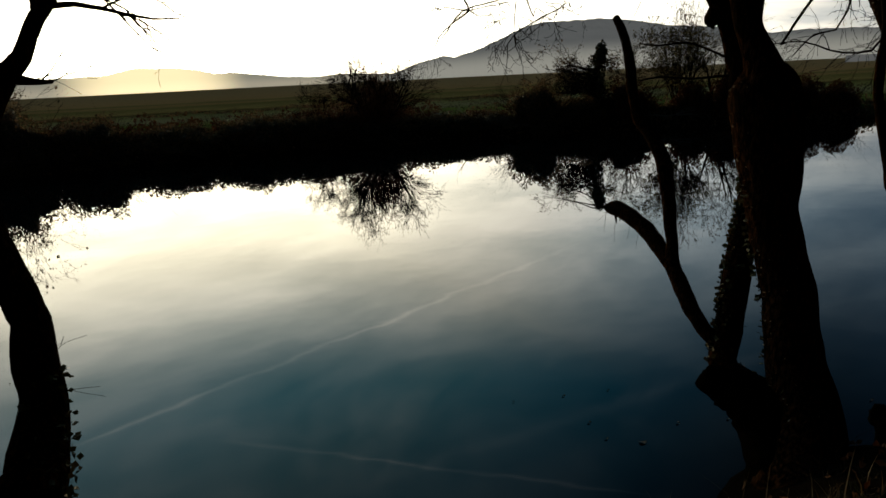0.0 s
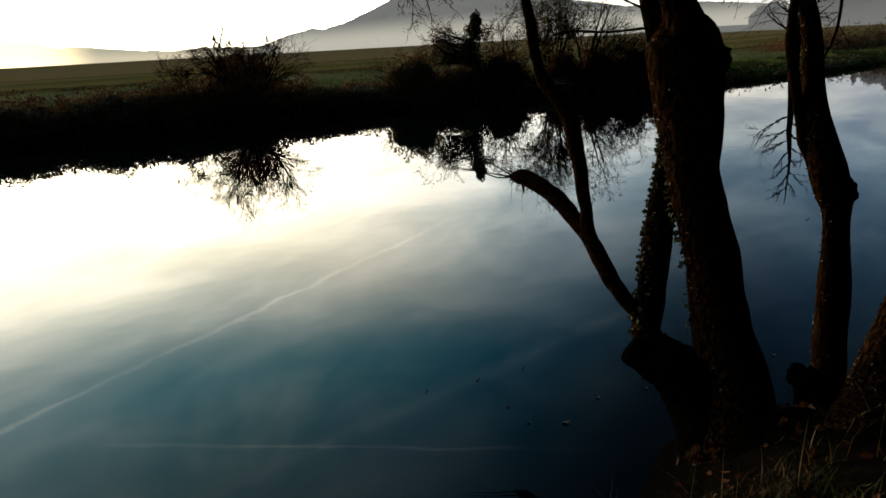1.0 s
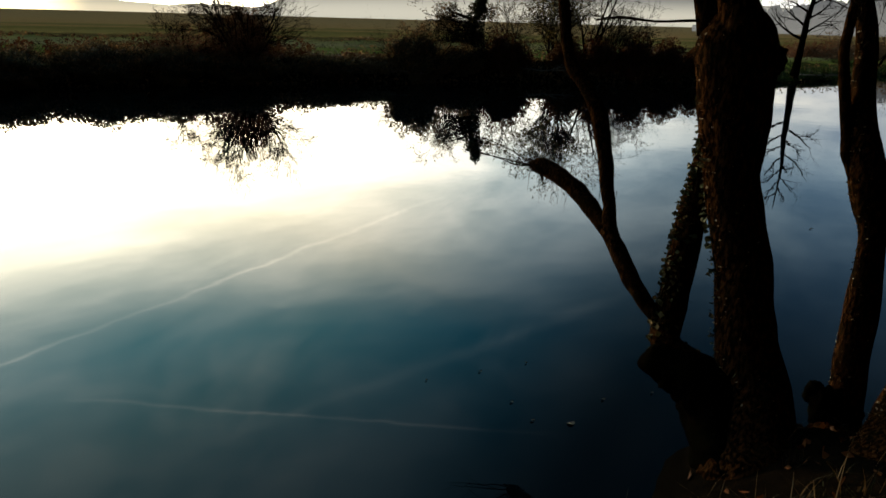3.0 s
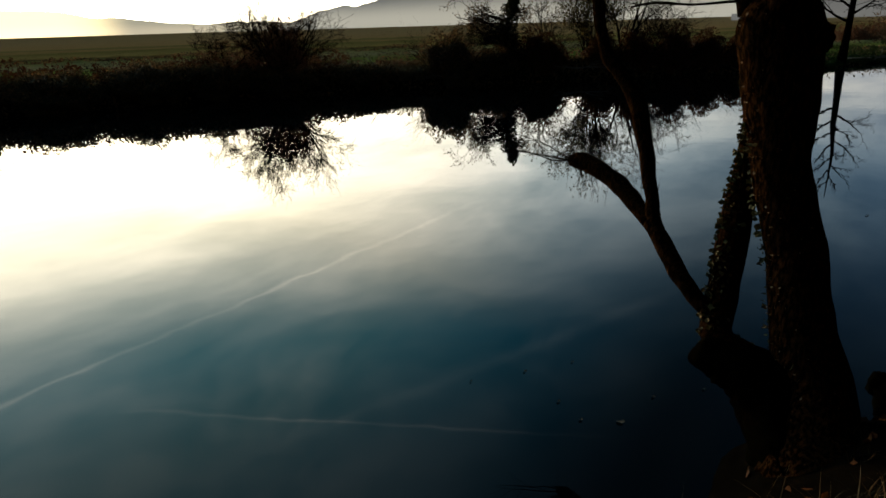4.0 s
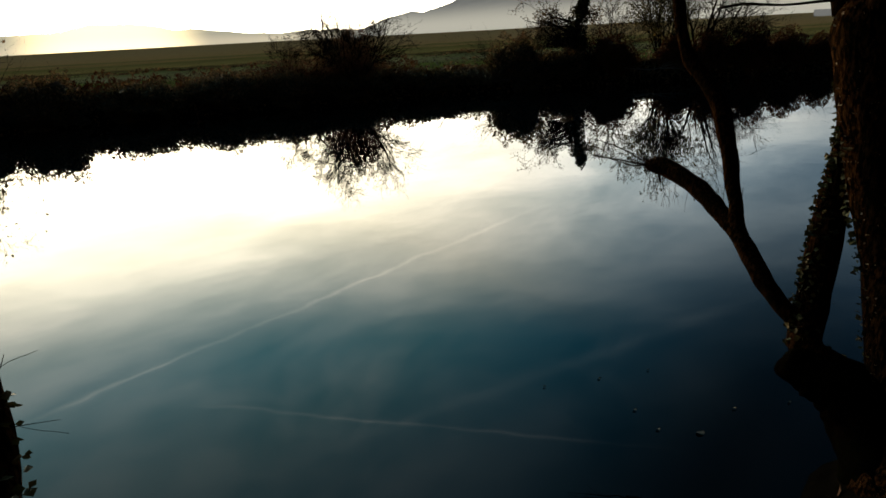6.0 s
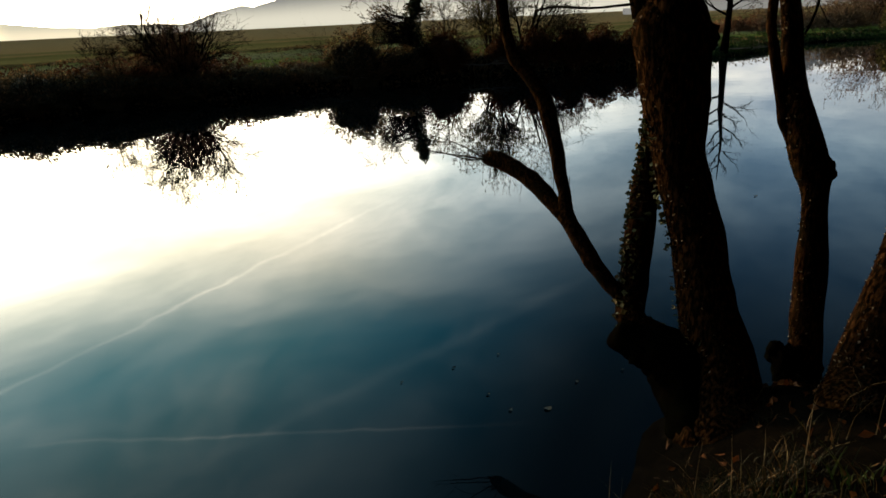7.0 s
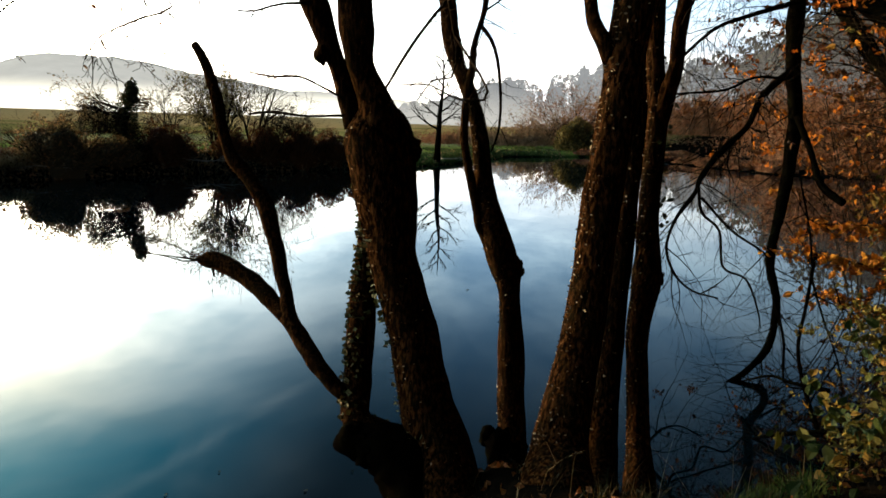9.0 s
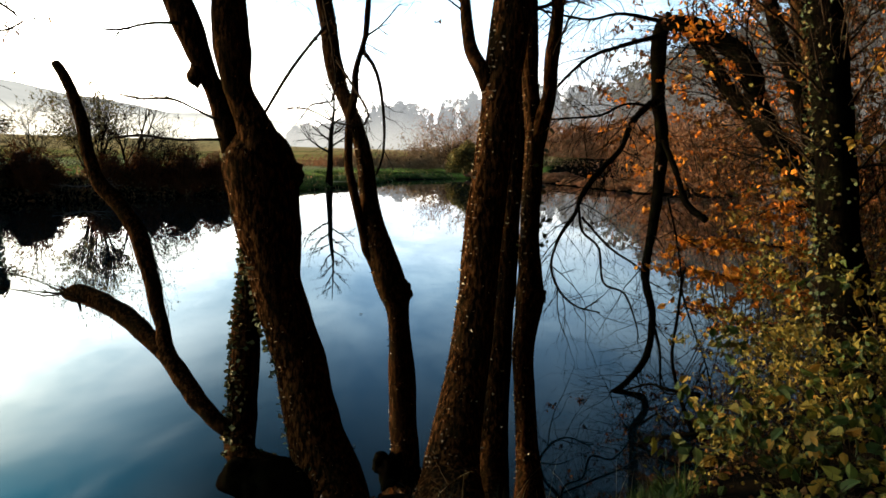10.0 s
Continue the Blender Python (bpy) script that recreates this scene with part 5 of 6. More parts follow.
    part("board", bm, pale, t)
    # scrub round the far bend
    for k, (x, y, top, w) in enumerate(((46.5, 42.5, 0.9, 5), (46.0, 37.0, 0.9, 6), (45.6, 31.6, 1.1, 6), (48.5, 27.8, 1.5, 6), (54.0, 31.0, 1.8, 7), (49.5, 45.5, 1.0, 6),
                                        (43.5, 30.5, 0.8, 3.6), (43.8, 33.5, 0.7, 3.6), (44.2, 36.5, 0.8, 3.6), (44.9, 39.5, 0.7, 3.6), (45.6, 43.0, 0.9, 3.8), (44.2, 46.5, 0.7, 3.6), (42.8, 50.2, 0.8, 3.6))):
        bramble_mound("low reddish-brown scrub at the river bend", (x, y), top, w, 80 + k, 2600, LEAF_RED, 0.11, "bend_shrub")
    for k, (x, y, top, w) in enumerate(((48.5, 31.0, 3.2, 7), (52.0, 31.5, 4.6, 8), (56.0, 34.0, 5.2, 9), (61.0, 36.5, 5.6, 9), (66.0, 39.0, 6.0, 10), (58.0, 39.5, 4.4, 10), (72.0, 42.0, 6.4, 11))):
        brush_tree("dim reddish-brown leafless thicket on the outer bank of the bend", (x, y), top, w, 440 + k)
    # a russet wood beyond the bend
    rs = random.Random(61)
    for k in range(17):
        az, dist = radians(42.5 + 1.1 * k + rs.random()), 225 + 60 * rs.random()
        brush_tree("reddish-brown leafless tree beyond the river bend", (dist * math.sin(az), dist * math.cos(az)), 9.0 + 4.0 * rs.random(), 20 + 6 * rs.random(), 400 + k, None, 0.42)
    bramble_mound("dark evergreen bush at the river bend", (44.0, 53.6), 3.6, 5.0, 95, 4200, LEAF_OLIVE, 0.15, "bend_shrub")
    bramble_mound("dark evergreen bush at the river bend", (46.5, 51.0), 3.0, 4.0, 96, 4200, LEAF_OLIVE, 0.15, "bend_shrub")
    for k, (x, y, top, w) in enumerate(((60.0, 74.0, 7.4, 7.5), (50.5, 68.0, 3.8, 6.5), (44.0, 63.5, 2.0, 6.0), (55.0, 70.0, 4.2, 7.0), (66, 76, 6.0, 9), (40.0, 66.0, 1.8, 7.0), (36.0, 68.0, 1.7, 7.0), (70, 68, 6.5, 10))):
        brush_tree("russet leafless bush beyond the meadow", (x, y), top * 0.9, w * 1.15, 100 + k, LEAF_FAR if k % 3 else LEAF_RED)
    # grass fringe along the water and in the meadow
    rs = np.random.RandomState(3)
    pts = []
    for (ax, ay), (bx, by) in zip(FAR_SHORE[5:19], FAR_SHORE[6:20]):
        n = int(np.hypot(bx - ax, by - ay) * 260)
        u = rs.rand(n)
        off = rs.rand(n) ** 1.5 * 3.5 - 0.15
        nx, ny = by - ay, -(bx - ax)
        q = np.hypot(nx, ny)
        X, Y = ax + (bx - ax) * u + nx / q * off, ay + (by - ay) * u + ny / q * off
        pts.append(np.stack([X, Y], 1))
    xy = np.concatenate(pts)
    d, _ = shore_distance(xy[:, 0], xy[:, 1])
    xy = xy[(d > -0.2) & ((xy[:, 0] < 16.5) | (rs.rand(len(d)) < 0.06))]
    z = ground_height(xy[:, 0], xy[:, 1])
    hh = rs.rand(len(z)) ** 2 * 0.55
    tagged(leaf_cloud("bank_scrub", np.column_stack([xy, np.maximum(z, 0) + hh]), 0.09, LEAF_SCRUB, None, 8, point=1.8), "low brown weeds and sedge along the far bank", "scrub", kind="stuff")
    # taller brown weeds on the brow of the bank
    pts = []
    for (ax, ay), (bx, by) in zip(FAR_SHORE[14:20], FAR_SHORE[15:21]):
        q = np.hypot(bx - ax, by - ay)
        n = int(q * 420)
        u, off = rs.rand(n), 1.2 + 3.4 * rs.rand(n)
        pts.append(np.stack([ax + (bx - ax) * u + (by - ay) / q * off, ay + (by - ay) * u - (bx - ax) / q * off], 1))
    xy = np.concatenate(pts)
    xy = xy[shore_distance(xy[:, 0], xy[:, 1])[0] > 0.8]
    g = ground_height(xy[:, 0], xy[:, 1])
    crown = 0.55 + 0.35 * np.sin(xy[:, 0] * 1.9) * np.sin(xy[:, 1] * 2.3 + 1.0) + 0.15 * np.sin(xy[:, 0] * 5.1)
    crown = crown * np.where((xy[:, 0] > -7.0) & (xy[:, 0] < -2.5), 0.15, 1.0)
    tagged(leaf_cloud("bank_weeds", np.column_stack([xy, g + crown * rs.rand(len(g)) ** 0.8]), 0.085, LEAF_BROWN, None, 18, point=2.0), "russet dead weeds on the brow of the far bank", "scrub", kind="stuff")


build_far_bank()


def build_meadow():
    rs = np.random.RandomState(12)
    n = 26000
    xy = np.stack([rs.rand(n) * 70 - 28, 30 + rs.rand(n) ** 1.6 * 45], 1)
    d, far = shore_distance(xy[:, 0], xy[:, 1])
    xy = xy[(d > 1.0) & far]
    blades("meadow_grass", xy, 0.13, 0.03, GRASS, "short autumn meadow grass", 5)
    xy = np.stack([16.0 + rs.rand(42000) * 25, 38.5 + rs.rand(42000) * 18], 1)
    d, far = shore_distance(xy[:, 0], xy[:, 1])
    xy = xy[(d > 0.05) & (d < 5.5 + 2 * np.sin(xy[:, 0])) & far & ((xy[:, 0] < 39.5) | (xy[:, 1] > 52))]
    blades("bank_grass", xy, 0.22, 0.03, GRASS_GREEN, "lush green grass on the point", 7)
    u = rs.rand(5000)
    x = -75 + 100 * u
    y = (62.0 + 0.34 * x) / 0.94 + 1.5 * np.sin(x * 0.21) + rs.normal(size=5000) * 0.25
    tagged(leaf_cloud("field_edge", np.stack([x, y, ground_height(x, y) + rs.rand(5000) * 0.35 * (0.6 + 0.4 * np.sin(x * 0.7))], 1), 0.14, LEAF_SCRUB, None, 31), "dark weedy strip between the fields", "scrub", kind="stuff")


build_meadow()


# ---- distance on the right: woods in the mist ----
def build_mist_woods():
    rs = random.Random(40)
    pts, slope = [], []
    for k in range(100):
        az = 24 + 27 * rs.random()
        dist = 300 + 160 * rs.random()
        top = (0.8 + 0.165 * min(az - 24, 20) + 1.5 * rs.random() * (1.0 if az > 31 else 0.35)) * dist / 57.3
        x, y = math.sin(radians(az)) * dist, math.cos(radians(az)) * dist
        w = 0.16 * top + 1.6
        fir = rs.random() < 0.35
        for _ in range(700):
            u = rs.random()
            r = w * ((1 - u) ** 0.8 if fir else math.sqrt(max(1 - (2 * u - 0.9) ** 2 / 1.3, 0.02))) * rs.random() ** 0.4
            a = rs.random() * 6.28
            pts.append((x + r * math.cos(a), y + r * math.sin(a), 3 + top * (0.1 + 0.9 * u)))
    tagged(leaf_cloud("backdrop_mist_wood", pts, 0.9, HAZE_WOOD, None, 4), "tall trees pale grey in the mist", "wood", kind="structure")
    crest_az, crest_el = (40, 44, 47, 49, 52, 57, 62, 70, 110), (1.5, 3.0, 4.2, 5.2, 7.0, 10.4, 13.2, 16.0, 17.0)
    for k in range(230):
        az = 44 + 46 * rs.random()
        dist = 330 + 120 * rs.random()
        base = 3.0
        top = dist * math.tan(radians(float(np.interp(az, crest_az, crest_el)) * (0.45 + 0.58 * rs.random()))) - 1.0
        x, y = math.sin(radians(az)) * dist, math.cos(radians(az)) * dist
        w = 0.07 * top + 6.0
        for _ in range(420):
            u = rs.random()
            r = w * math.sqrt(max(1 - (2 * u - 0.9) ** 2 / 1.3, 0.02)) * rs.random() ** 0.4
            a = rs.random() * 6.28
            slope.append((x + r * math.cos(a), y + r * math.sin(a), base + top * u))
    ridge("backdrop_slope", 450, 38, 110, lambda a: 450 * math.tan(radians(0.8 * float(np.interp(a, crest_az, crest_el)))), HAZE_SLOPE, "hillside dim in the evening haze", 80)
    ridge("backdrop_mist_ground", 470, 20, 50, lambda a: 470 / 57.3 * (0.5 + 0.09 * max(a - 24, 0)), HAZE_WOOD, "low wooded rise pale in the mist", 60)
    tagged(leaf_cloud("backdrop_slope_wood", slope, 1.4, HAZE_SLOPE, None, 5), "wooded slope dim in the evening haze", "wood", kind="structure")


build_mist_woods()


def build_sky_blocking_wood():
    """Unseen wood added on the near bank, behind and to both sides, to block sky light."""
    rs = random.Random(44)
    pts = []

    def crown(x, y, h, r, n=230):
        g = float(ground_height(x, y))
        for _ in range(n * 2):
            u = rs.random()
            q = r * math.sqrt(max(1 - (2 * u - 0.95) ** 2 / 1.2, 0.03)) * rs.random() ** 0.5
            c = rs.random() * 6.28
            pts.append((x + q * math.cos(c), y + q * math.sin(c), g + h * (0.08 + 0.92 * u)))

    for k in range(260):
        x = -45 + 105 * rs.random()
        d0 = (1.5 if x < -8 else 7 if x < 6 else 9) + 14 * rs.random()
        i = max(j for j, q in enumerate(NEAR_SHORE) if q[0] <= x)
        a, b = NEAR_SHORE[i], NEAR_SHORE[i + 1]
        y = a[1] + (b[1] - a[1]) * (x - a[0]) / (b[0] - a[0]) - d0
        if math.hypot(x, y) > 7:
            crown(x, y, 6 + 5 * rs.random(), 2.4)
    # a close ring of added trees, out of view, darkens the trunks' near sides
    for k in range(34):
        az, dist = radians(-92 - 164 * (k + 0.6 * rs.random()) / 34), 6.4 + 2.0 * rs.random()
        crown(dist * math.sin(az), dist * math.cos(az), 8 + 4 * rs.random(), 1.8, 420)
    for k in range(7):
        crown(-5.4 - 1.1 * k + 0.4 * rs.random(), 0.9 - 0.1 * k, 5.5 + 3 * rs.random(), 1.5, 420)
    # added boughs overhead, out of view, block the high sky
    for k in range(26):
        x, y, z = -4.5 + 10.5 * rs.random(), -4.0 + 6.2 * rs.random(), 8.0 + 2.5 * rs.random()
        for _ in range(160):
            pts.append((x + rs.gauss(0, 0.9), y + rs.gauss(0, 0.9), z + rs.gauss(0, 0.4)))
    tagged(leaf_cloud("wood", pts, 0.42, LEAF_SCRUB, None, 9), "unseen wood added round the camera to block sky light", "wood", kind="stuff")


build_sky_blocking_wood()


# ---- the autumn thicket on the near bank ----
def leafy_shrub(name, label, place, height, width, seed, leaves, size, mat, stems=9, level=2, lean=(0, 0), droop=0.25, r=0.012, fine=0):
    rng = random.Random(seed)
    x, y = place
    g = max(float(ground_height(x, y)), 0.0)
    t = thing(name, (x, y, g), label, "shrub", "thicket on the near bank")
    bm, tips = bmesh.new(), []
    for k in range(stems):
        a = 2 * math.pi * (k + rng.random()) / stems
        o = Vector((math.cos(a), math.sin(a), 0)) * width * 0.5
        grow(bm, rng, (x + o.x * 0.3, y + o.y * 0.3, g - 0.05), (o.x + lean[0], o.y + lean[1], height), math.hypot(height, width * 0.4) * (0.6 + 0.5 * rng.random()), r, level, droop, 0.7, 4, tips, 5, 0.2)
    part("brushwood", bm, TWIG, t)
    big_leaves("leaves", sprays(rng, tips, leaves, 0.13), size, mat, t, seed)
    if fine:
        big_leaves("small_leaves", sprays(rng, tips, fine, 0.10), 0.036, LEAF_GOLD, t, seed + 400)
    return t


def sprays(rng, ends, n, reach=0.16, least=0.05):
    """Places of leaves that hang in flat sprays from the ends of twigs."""
    out = []
    while len(out) < n:
        p, d = rng.choice(ends)
        across = Vector((rng.gauss(0, 1), rng.gauss(0, 1), rng.gauss(0, 0.25))).normalized()
        for k in range(rng.randint(4, 8)):
            q = p + d * reach * (rng.random() - 0.6) + across * reach * rng.gauss(0, 0.6) + Vector((0, 0, -0.03 * rng.random()))
            if q.z > least:
                out.append(tuple(q))
    return out


# a web of dead twigs dipping into the water
WEB = ([(7.02, 4.59, 1.34, 0.0140), (6.90, 4.34, 0.99, 0.0110), (6.73, 4.02, 0.62, 0.0090), (6.41, 3.72, 0.31, 0.0050)],
       [(7.63, 5.42, 0.82, 0.0220), (7.29, 5.01, 0.46, 0.0170), (6.72, 4.56, 0.17, 0.0130), (6.61, 4.20, 0.26, 0.0090), (6.46, 3.87, 0.35, 0.0050)],
       [(6.73, 4.02, 0.62, 0.0090), (6.36, 4.01, 0.28, 0.0070), (5.97, 3.90, 0.10, 0.0040)],
       [(6.96, 4.54, 1.21, 0.0090), (7.03, 4.18, 1.11, 0.0060), (7.06, 3.84, 1.02, 0.0030)],
       [(7.38, 5.14, 2.47, 0.0120), (7.26, 4.85, 1.85, 0.0110), (7.02, 4.59, 1.34, 0.0140)],
       [(7.18, 4.44, 1.35, 0.0080), (7.01, 4.13, 0.95, 0.0060), (6.76, 3.77, 0.69, 0.0040), (6.44, 3.50, 0.39, 0.0030)])
# boughs of the shrub that leans over the water
OVERHANG = ([(8.95, 3.45, 0.30, 0.030), (8.65, 3.85, 1.00, 0.022), (8.18, 4.40, 1.40, 0.014), (7.47, 5.04, 1.58, 0.006)],
            [(9.30, 3.55, 0.50, 0.032), (9.16, 3.92, 1.62, 0.024), (8.45, 4.52, 1.89, 0.015), (7.80, 5.08, 1.90, 0.006)],
            [(8.70, 3.35, 0.25, 0.026), (8.22, 3.84, 0.84, 0.018), (7.90, 4.28, 1.00, 0.012), (7.53, 4.55, 1.10, 0.006)],
            [(9.90, 3.40, 0.60, 0.036), (9.68, 3.97, 2.12, 0.026), (9.09, 4.34, 2.38, 0.015), (8.62, 4.64, 2.22, 0.006)],
            [(9.15, 3.30, 0.40, 0.028), (8.55, 3.84, 1.32, 0.019), (8.22, 4.07, 1.60, 0.012), (7.95, 4.19, 1.31, 0.006)])


def fronds(bm, rows, rng, count, places):
    """Level twigs along a bough, with leaves in two rows."""
    pts = curve_points(rows, 0.06)
    for k in range(count):
        i = min(int((0.34 + 0.66 * (k + rng.random()) / count) * (len(pts) - 1)), len(pts) - 2)
        p, rad = pts[i]
        ahead = (pts[i + 1][0] - p).normalized()
        side = Vector((-ahead.y, ahead.x, 0)).normalized() * (1 if k % 2 else -1)
        d = (ahead * (0.5 + 0.5 * rng.random()) + side * rng.random() + Vector((0, 0, rng.gauss(0, 0.18)))).normalized()
        across = Vector((-d.y, d.x, 0)).normalized()
        length = 0.30 + 0.42 * rng.random()
        line = [p + d * length * u + Vector((0, 0, -0.16 * length * u * u)) for u in (0, 0.3, 0.6, 0.85, 1.0)]
        stem([(*q, max(0.004 * (1 - 0.8 * j / 4), 0.001)) for j, q in enumerate(line)], 4, 0.1, 0, k, bm)
        for j in range(int(length / 0.038)):
            u = (j + 0.6) * 0.038 / length
            q = p + d * length * u + Vector((0, 0, -0.16 * length * u * u - 0.01))
            for s in (-1, 1):
                if rng.random() < 0.85:
                    places.append(tuple(q + across * s * (0.015 + 0.03 * rng.random()) + Vector((0, 0, rng.gauss(0, 0.012)))))


def build_overhang():
    x, y, _, _ = OVERHANG[0][0]
    t = thing("autumn_shrub", (x, y, float(ground_height(x, y))), "bright rust-orange beech shrub leaning over the water", "shrub", "thicket on the near bank")
    rng = random.Random(77)
    for k, rows in enumerate(OVERHANG):
        part("bough", stem(grounded(rows, 0.2), 8, 0.07, 0.1, k), TWIG, t)
    bm, places = bmesh.new(), []
    for k, rows in enumerate(OVERHANG):
        fronds(bm, rows, rng, 17, places)
        twigs_on(bm, rows, 300 + k, 8, 0.5, 0.35, 1, 1.0, 0.25, 0.006, 3)
    part("brushwood", bm, TWIG, t)
    big_leaves("leaves", places, 0.092, LEAF_ORANGE, t, 71, 0.5)


def build_thicket():
    build_overhang()
    h = thing("arched_tree", place_of(ARCH), "bent old tree arching over with hanging branches", "tree")
    part("trunk", stem(grounded(thin(ARCH, 0.72)), 18, 0.08, 0.14), BARK_SHADED, h)
    part("hanging_branch", stem(thin(HANG, 0.75), 12, 0.06, 0.25), BARK_SHADED, h)
    part("hanging_branch", stem(thin(HANG_SIDE, 0.65), 10, 0.06, 0.25), BARK_SHADED, h)
    part("hanging_branch", stem(thin(HANG_LD, 0.6), 10, 0.06, 0.25), BARK_SHADED, h)
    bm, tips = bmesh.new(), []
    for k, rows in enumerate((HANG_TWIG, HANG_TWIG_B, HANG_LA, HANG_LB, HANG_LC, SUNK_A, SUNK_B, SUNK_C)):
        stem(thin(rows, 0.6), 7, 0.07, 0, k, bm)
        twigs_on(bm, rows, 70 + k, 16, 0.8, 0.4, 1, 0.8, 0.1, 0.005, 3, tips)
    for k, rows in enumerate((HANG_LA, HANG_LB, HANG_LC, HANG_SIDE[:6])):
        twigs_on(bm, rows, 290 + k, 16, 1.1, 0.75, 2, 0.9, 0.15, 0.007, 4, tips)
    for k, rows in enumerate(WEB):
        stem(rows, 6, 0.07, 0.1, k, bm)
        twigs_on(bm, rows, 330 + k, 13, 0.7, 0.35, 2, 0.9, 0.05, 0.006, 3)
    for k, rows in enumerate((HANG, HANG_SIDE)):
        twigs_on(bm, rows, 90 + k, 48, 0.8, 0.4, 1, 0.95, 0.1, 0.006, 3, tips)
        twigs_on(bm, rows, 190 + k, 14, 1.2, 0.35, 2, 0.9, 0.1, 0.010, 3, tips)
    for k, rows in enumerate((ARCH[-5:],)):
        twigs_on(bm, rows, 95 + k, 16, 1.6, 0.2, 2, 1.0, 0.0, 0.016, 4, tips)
    part("twigwork", bm, BARK_SHADED, h, "tangled bare twigs")
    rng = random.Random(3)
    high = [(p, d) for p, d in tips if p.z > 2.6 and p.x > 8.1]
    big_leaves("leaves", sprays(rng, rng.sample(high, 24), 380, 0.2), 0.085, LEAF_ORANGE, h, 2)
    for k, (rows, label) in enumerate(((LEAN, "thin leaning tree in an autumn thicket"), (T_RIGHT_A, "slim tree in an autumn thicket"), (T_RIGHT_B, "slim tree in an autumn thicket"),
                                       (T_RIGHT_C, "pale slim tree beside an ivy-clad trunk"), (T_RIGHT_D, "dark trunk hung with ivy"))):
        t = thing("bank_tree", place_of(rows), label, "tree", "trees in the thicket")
        part("trunk", stem(grounded(rows), 14, 0.08, 0.1), BARK if k == 3 else BARK_SHADED, t)
        bm, tips = bmesh.new(), []
        twigs_on(bm, rows, 110 + k, 26, 1.7, 0.1, 2, 0.9, 0.25, 0.016, 4, tips)
        part("twigwork", bm, TWIG, t)
        rng = random.Random(k)
        big_leaves("leaves", [tuple(rng.choice(tips)[0] + Vector((rng.gauss(0, 0.12), rng.gauss(0, 0.12), rng.gauss(0, 0.12)))) for _ in range(70 if k < 3 else 50)], 0.08, LEAF_ORANGE if k < 3 else LEAF_RUST, t, k + 5)
        if k == 4:
            leaf_cloud("ivy", around(rows, 800, 15, 0.0, 0.9, 0.08, (-0.7, 0.7, 0), 1.6), 0.042, LEAF_IVY, t, 15, point=1.1)
    shrubs = (((10.1, 3.8), 1.8, 1.8, 170, LEAF_RUST), ((11.0, 4.9), 3.0, 2.6, 1100, LEAF_BROWN), ((11.8, 5.0), 4.2, 3.2, 1200, LEAF_BROWN), ((13.5, 5.2), 4.6, 3.4, 1100, LEAF_BROWN),
              ((9.8, 3.2), 2.6, 2.4, 520, LEAF_RUST), ((15.5, 6.0), 4.5, 3.6, 1000, LEAF_BROWN), ((18.5, 6.6), 4.6, 4.0, 1000, LEAF_BROWN), ((12.0, 3.4), 4.6, 3.2, 900, LEAF_BROWN),
              ((12.6, 4.3), 6.6, 3.6, 1000, LEAF_BROWN), ((14.5, 5.6), 7.0, 4.2, 1200, LEAF_BROWN), ((10.4, 3.9), 4.0, 2.6, 210, LEAF_ORANGE), ((17.0, 7.4), 7.0, 4.6, 1300, LEAF_BROWN), ((11.6, 5.3), 5.0, 2.8, 260, LEAF_ORANGE), ((12.2, 6.4), 6.4, 3.4, 1100, LEAF_BROWN), ((9.9, 2.6), 6.4, 3.0, 1200, LEAF_BROWN))
    for k, (at, top, w, n, m) in enumerate(shrubs):
        leafy_shrub("autumn_shrub", "rust-orange autumn shrub by the water" if m is not LEAF_BROWN else "brown autumn shrub in the thicket", at, top, w, 130 + k, int(n * (2.0 if m is LEAF_ORANGE else 2.6)), 0.078, m, 13)
    low = (((4.9, 2.5), 0.3, 0.7, 240), ((5.7, 2.5), 0.5, 1.1, 520), ((6.9, 2.6), 0.7, 1.3, 520), ((5.4, 2.3), 0.8, 1.3, 620), ((6.4, 2.4), 1.0, 1.6, 760), ((7.7, 2.9), 0.8, 1.5, 500), ((7.6, 2.4), 1.1, 1.8, 760),
           ((3.75, 2.45), 0.4, 0.6, 70), ((4.2, 2.0), 0.6, 0.9, 420), ((4.6, 2.4), 0.36, 0.7, 240), ((4.7, 1.6), 0.8, 1.1, 520), ((3.9, 1.6), 0.35, 0.8, 260), ((5.6, 1.5), 1.0, 1.3, 600), ((8.9, 3.0), 1.1, 1.6, 600))
    for k, (at, top, w, n) in enumerate(low):
        right = at[0] > 6.2
        leafy_shrub("bramble_bush", "olive and gold leafy bramble on the near bank" if right else "green broad-leaved bramble on the near bank", at, top, w, 160 + k, int(n * (1.9 if right else 0.36)),
                    0.058 if right else 0.10, LEAF_GOLD if right else LEAF_GREEN, 16 if right else 10, 2, (0, 0), 0.4, 0.006, int(n * (1.6 if right else 0.5)))



build_thicket()


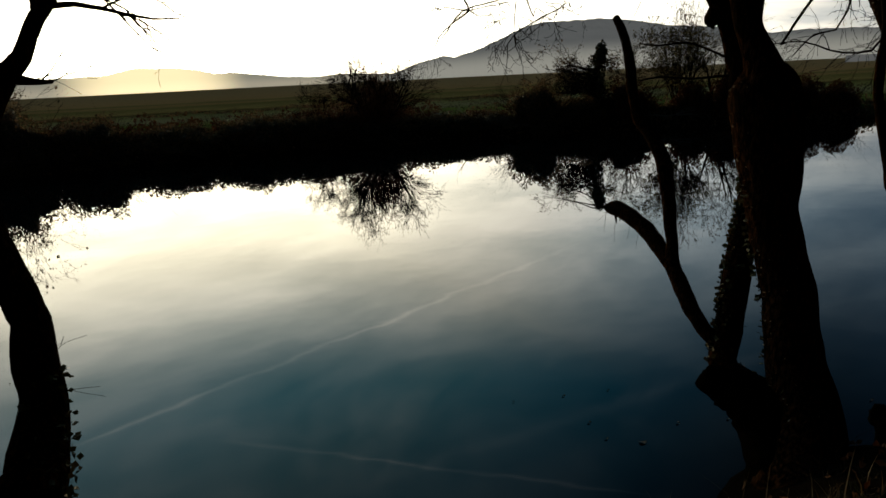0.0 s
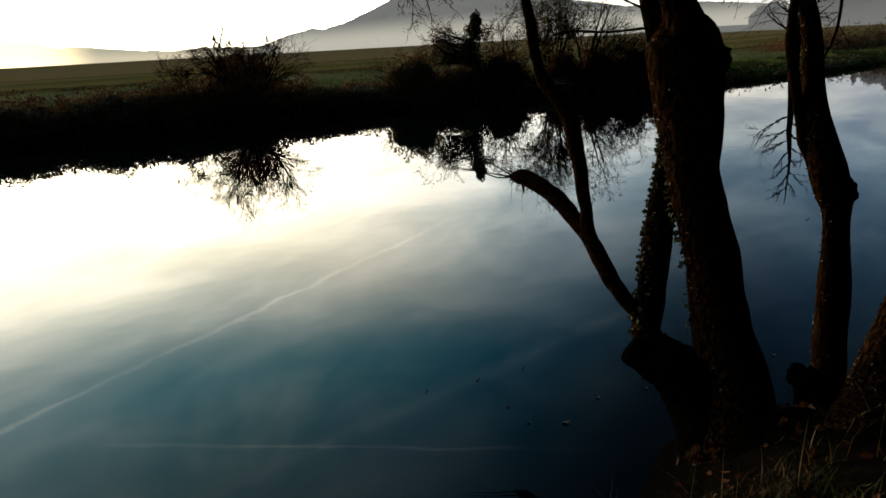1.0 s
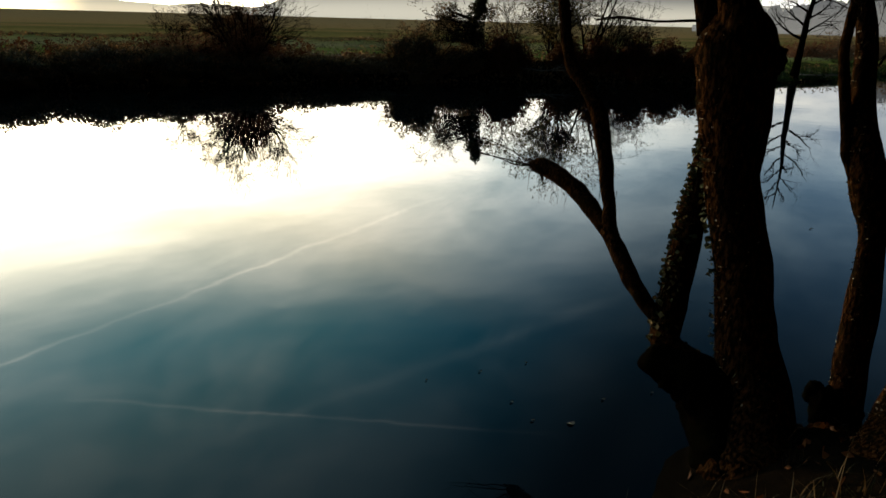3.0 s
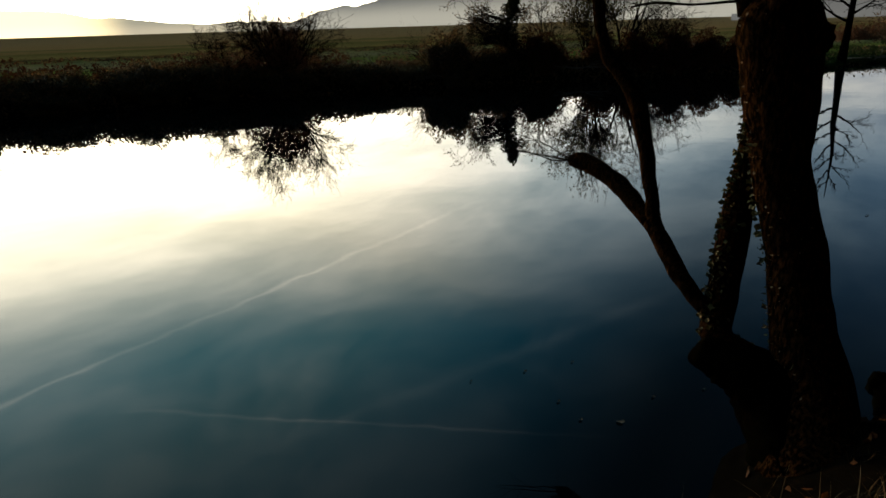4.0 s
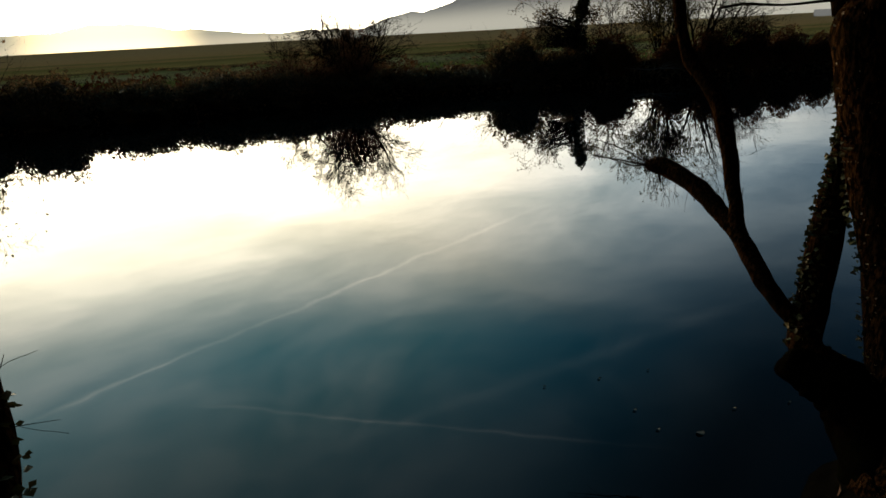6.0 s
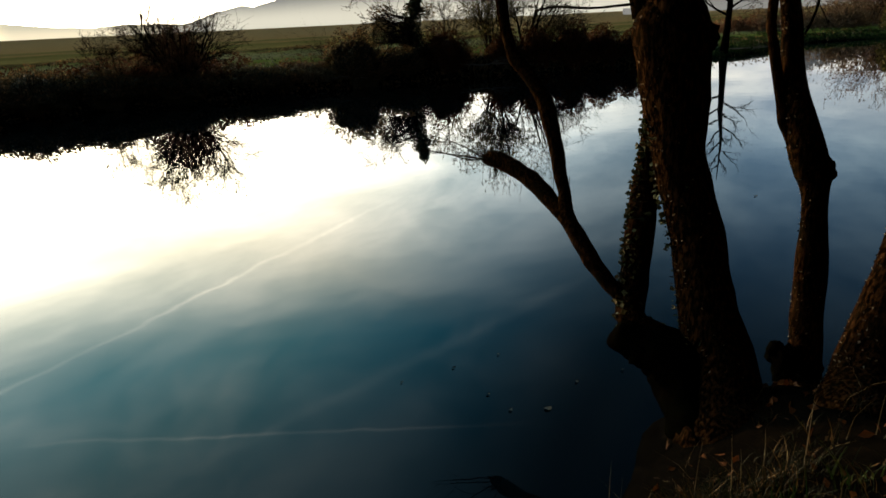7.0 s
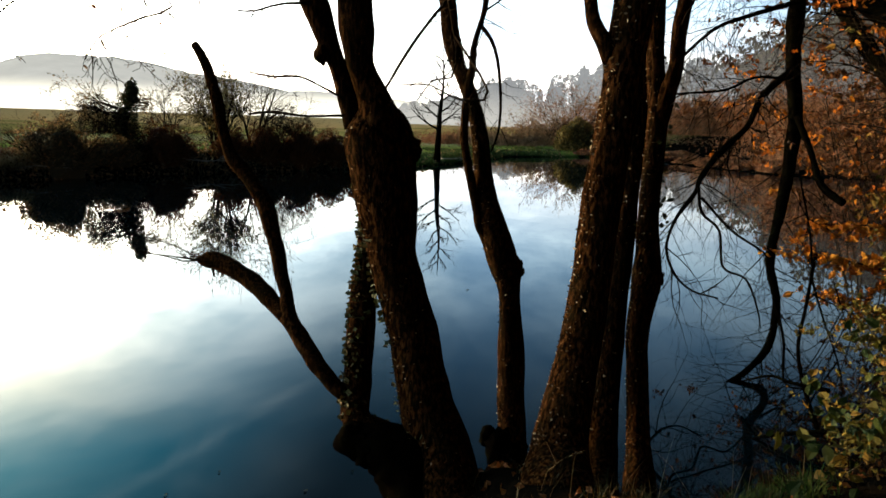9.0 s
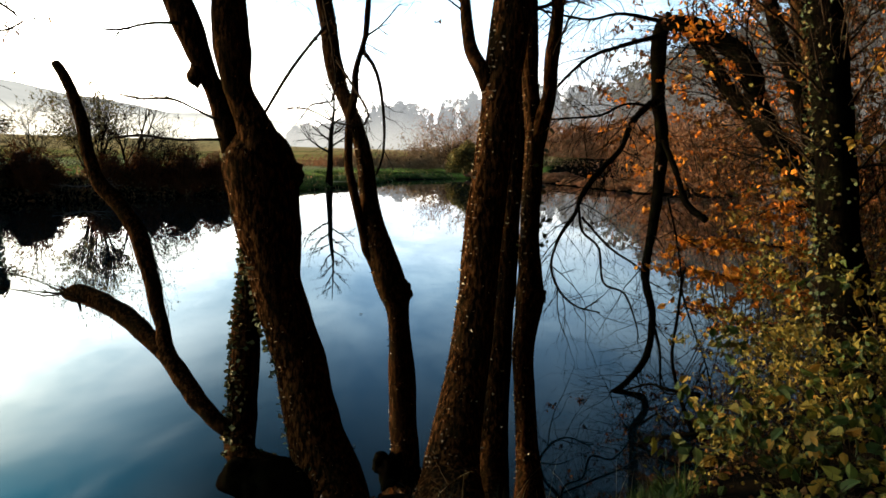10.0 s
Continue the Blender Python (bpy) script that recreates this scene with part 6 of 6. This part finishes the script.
def build_near_ground():
    rs = np.random.RandomState(30)

    def tufts(n, centre, spread):
        xy = np.array(centre) + rs.normal(size=(n, 2)) * np.array(spread)
        heart = xy[rs.randint(0, n, n // 22)]
        xy = heart[rs.randint(0, len(heart), n)] + rs.normal(size=(n, 2)) * 0.045
        d, far = shore_distance(xy[:, 0], xy[:, 1])
        return xy[(d > 0.12) & ~far]

    dry = np.concatenate([tufts(1500, (1.08, 2.72), (0.26, 0.14)), tufts(500, (1.6, 2.5), (0.35, 0.18)), tufts(260, (2.5, 2.5), (0.6, 0.25)), tufts(500, (0.2, 2.2), (0.5, 0.2)), tufts(300, (2.2, 3.2), (0.6, 0.3))])
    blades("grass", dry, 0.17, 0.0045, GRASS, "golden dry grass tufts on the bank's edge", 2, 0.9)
    lush = np.concatenate([tufts(420, (3.8, 2.75), (0.5, 0.2)), tufts(160, (3.1, 2.4), (0.5, 0.2)), tufts(60, (1.5, 2.3), (0.6, 0.15))])
    blades("grass", lush, 0.17, 0.006, GRASS_GREEN, "fresh green grass among fallen leaves", 4, 0.7)
    stalks = np.concatenate([np.array(c) + rs.normal(size=(n, 2)) * np.array(w) for n, c, w in ((26, (1.15, 2.85), (0.35, 0.2)), (12, (2.4, 2.8), (0.5, 0.2)), (16, (3.6, 2.8), (0.4, 0.2)))])
    stalks = stalks[shore_distance(stalks[:, 0], stalks[:, 1])[0] > 0.1]
    blades("grass_stalks", stalks, 0.42, 0.0026, STRAW, "thin bleached grass stalks", 6, 0.6)
    n = 900
    xy = np.stack([rs.rand(n) * 7.5 - 1.0, 1.2 + rs.rand(n) * 3.6], 1)
    d, far = shore_distance(xy[:, 0], xy[:, 1])
    xy = xy[(d > 0.05) & ~far]
    tagged(leaf_cloud("leaf_litter", np.column_stack([xy, ground_height(xy[:, 0], xy[:, 1]) + 0.012]), 0.036, LEAF_BROWN, None, 20, flat=0.5), "fallen brown leaves on the bank", "leaf litter", kind="stuff")
    # leaves afloat
    for k, (x, y, s) in enumerate(((0.85, 4.63, 0.055), (0.17, 5.41, 0.03), (-0.31, 5.24, 0.02), (1.19, 4.99, 0.03), (0.41, 4.92, 0.03), (0.55, 4.66, 0.03), (1.64, 5.11, 0.025), (0.61, 5.58, 0.02), (5.71, 10.1, 0.05), (3.0, 5.6, 0.03))):
        bm = bmesh.new()
        ring = []
        for j in range(8):
            a = 2 * math.pi * j / 8 + k
            q = 0.6 * s * (1 + 0.25 * math.sin(3 * a + k))
            ring.append(bm.verts.new((x + q * math.cos(a), y + 0.6 * q * math.sin(a), 0.012 + 0.006 * math.sin(2 * a))))
        hub = bm.verts.new((x, y, 0.006))
        for j in range(8):
            bm.faces.new((ring[j], ring[(j + 1) % 8], hub))
        tagged(link_mesh("floating_leaf", bm, FLAKE), "pale fallen leaf afloat on the river", "leaf", "leaves on the water")


build_near_ground()
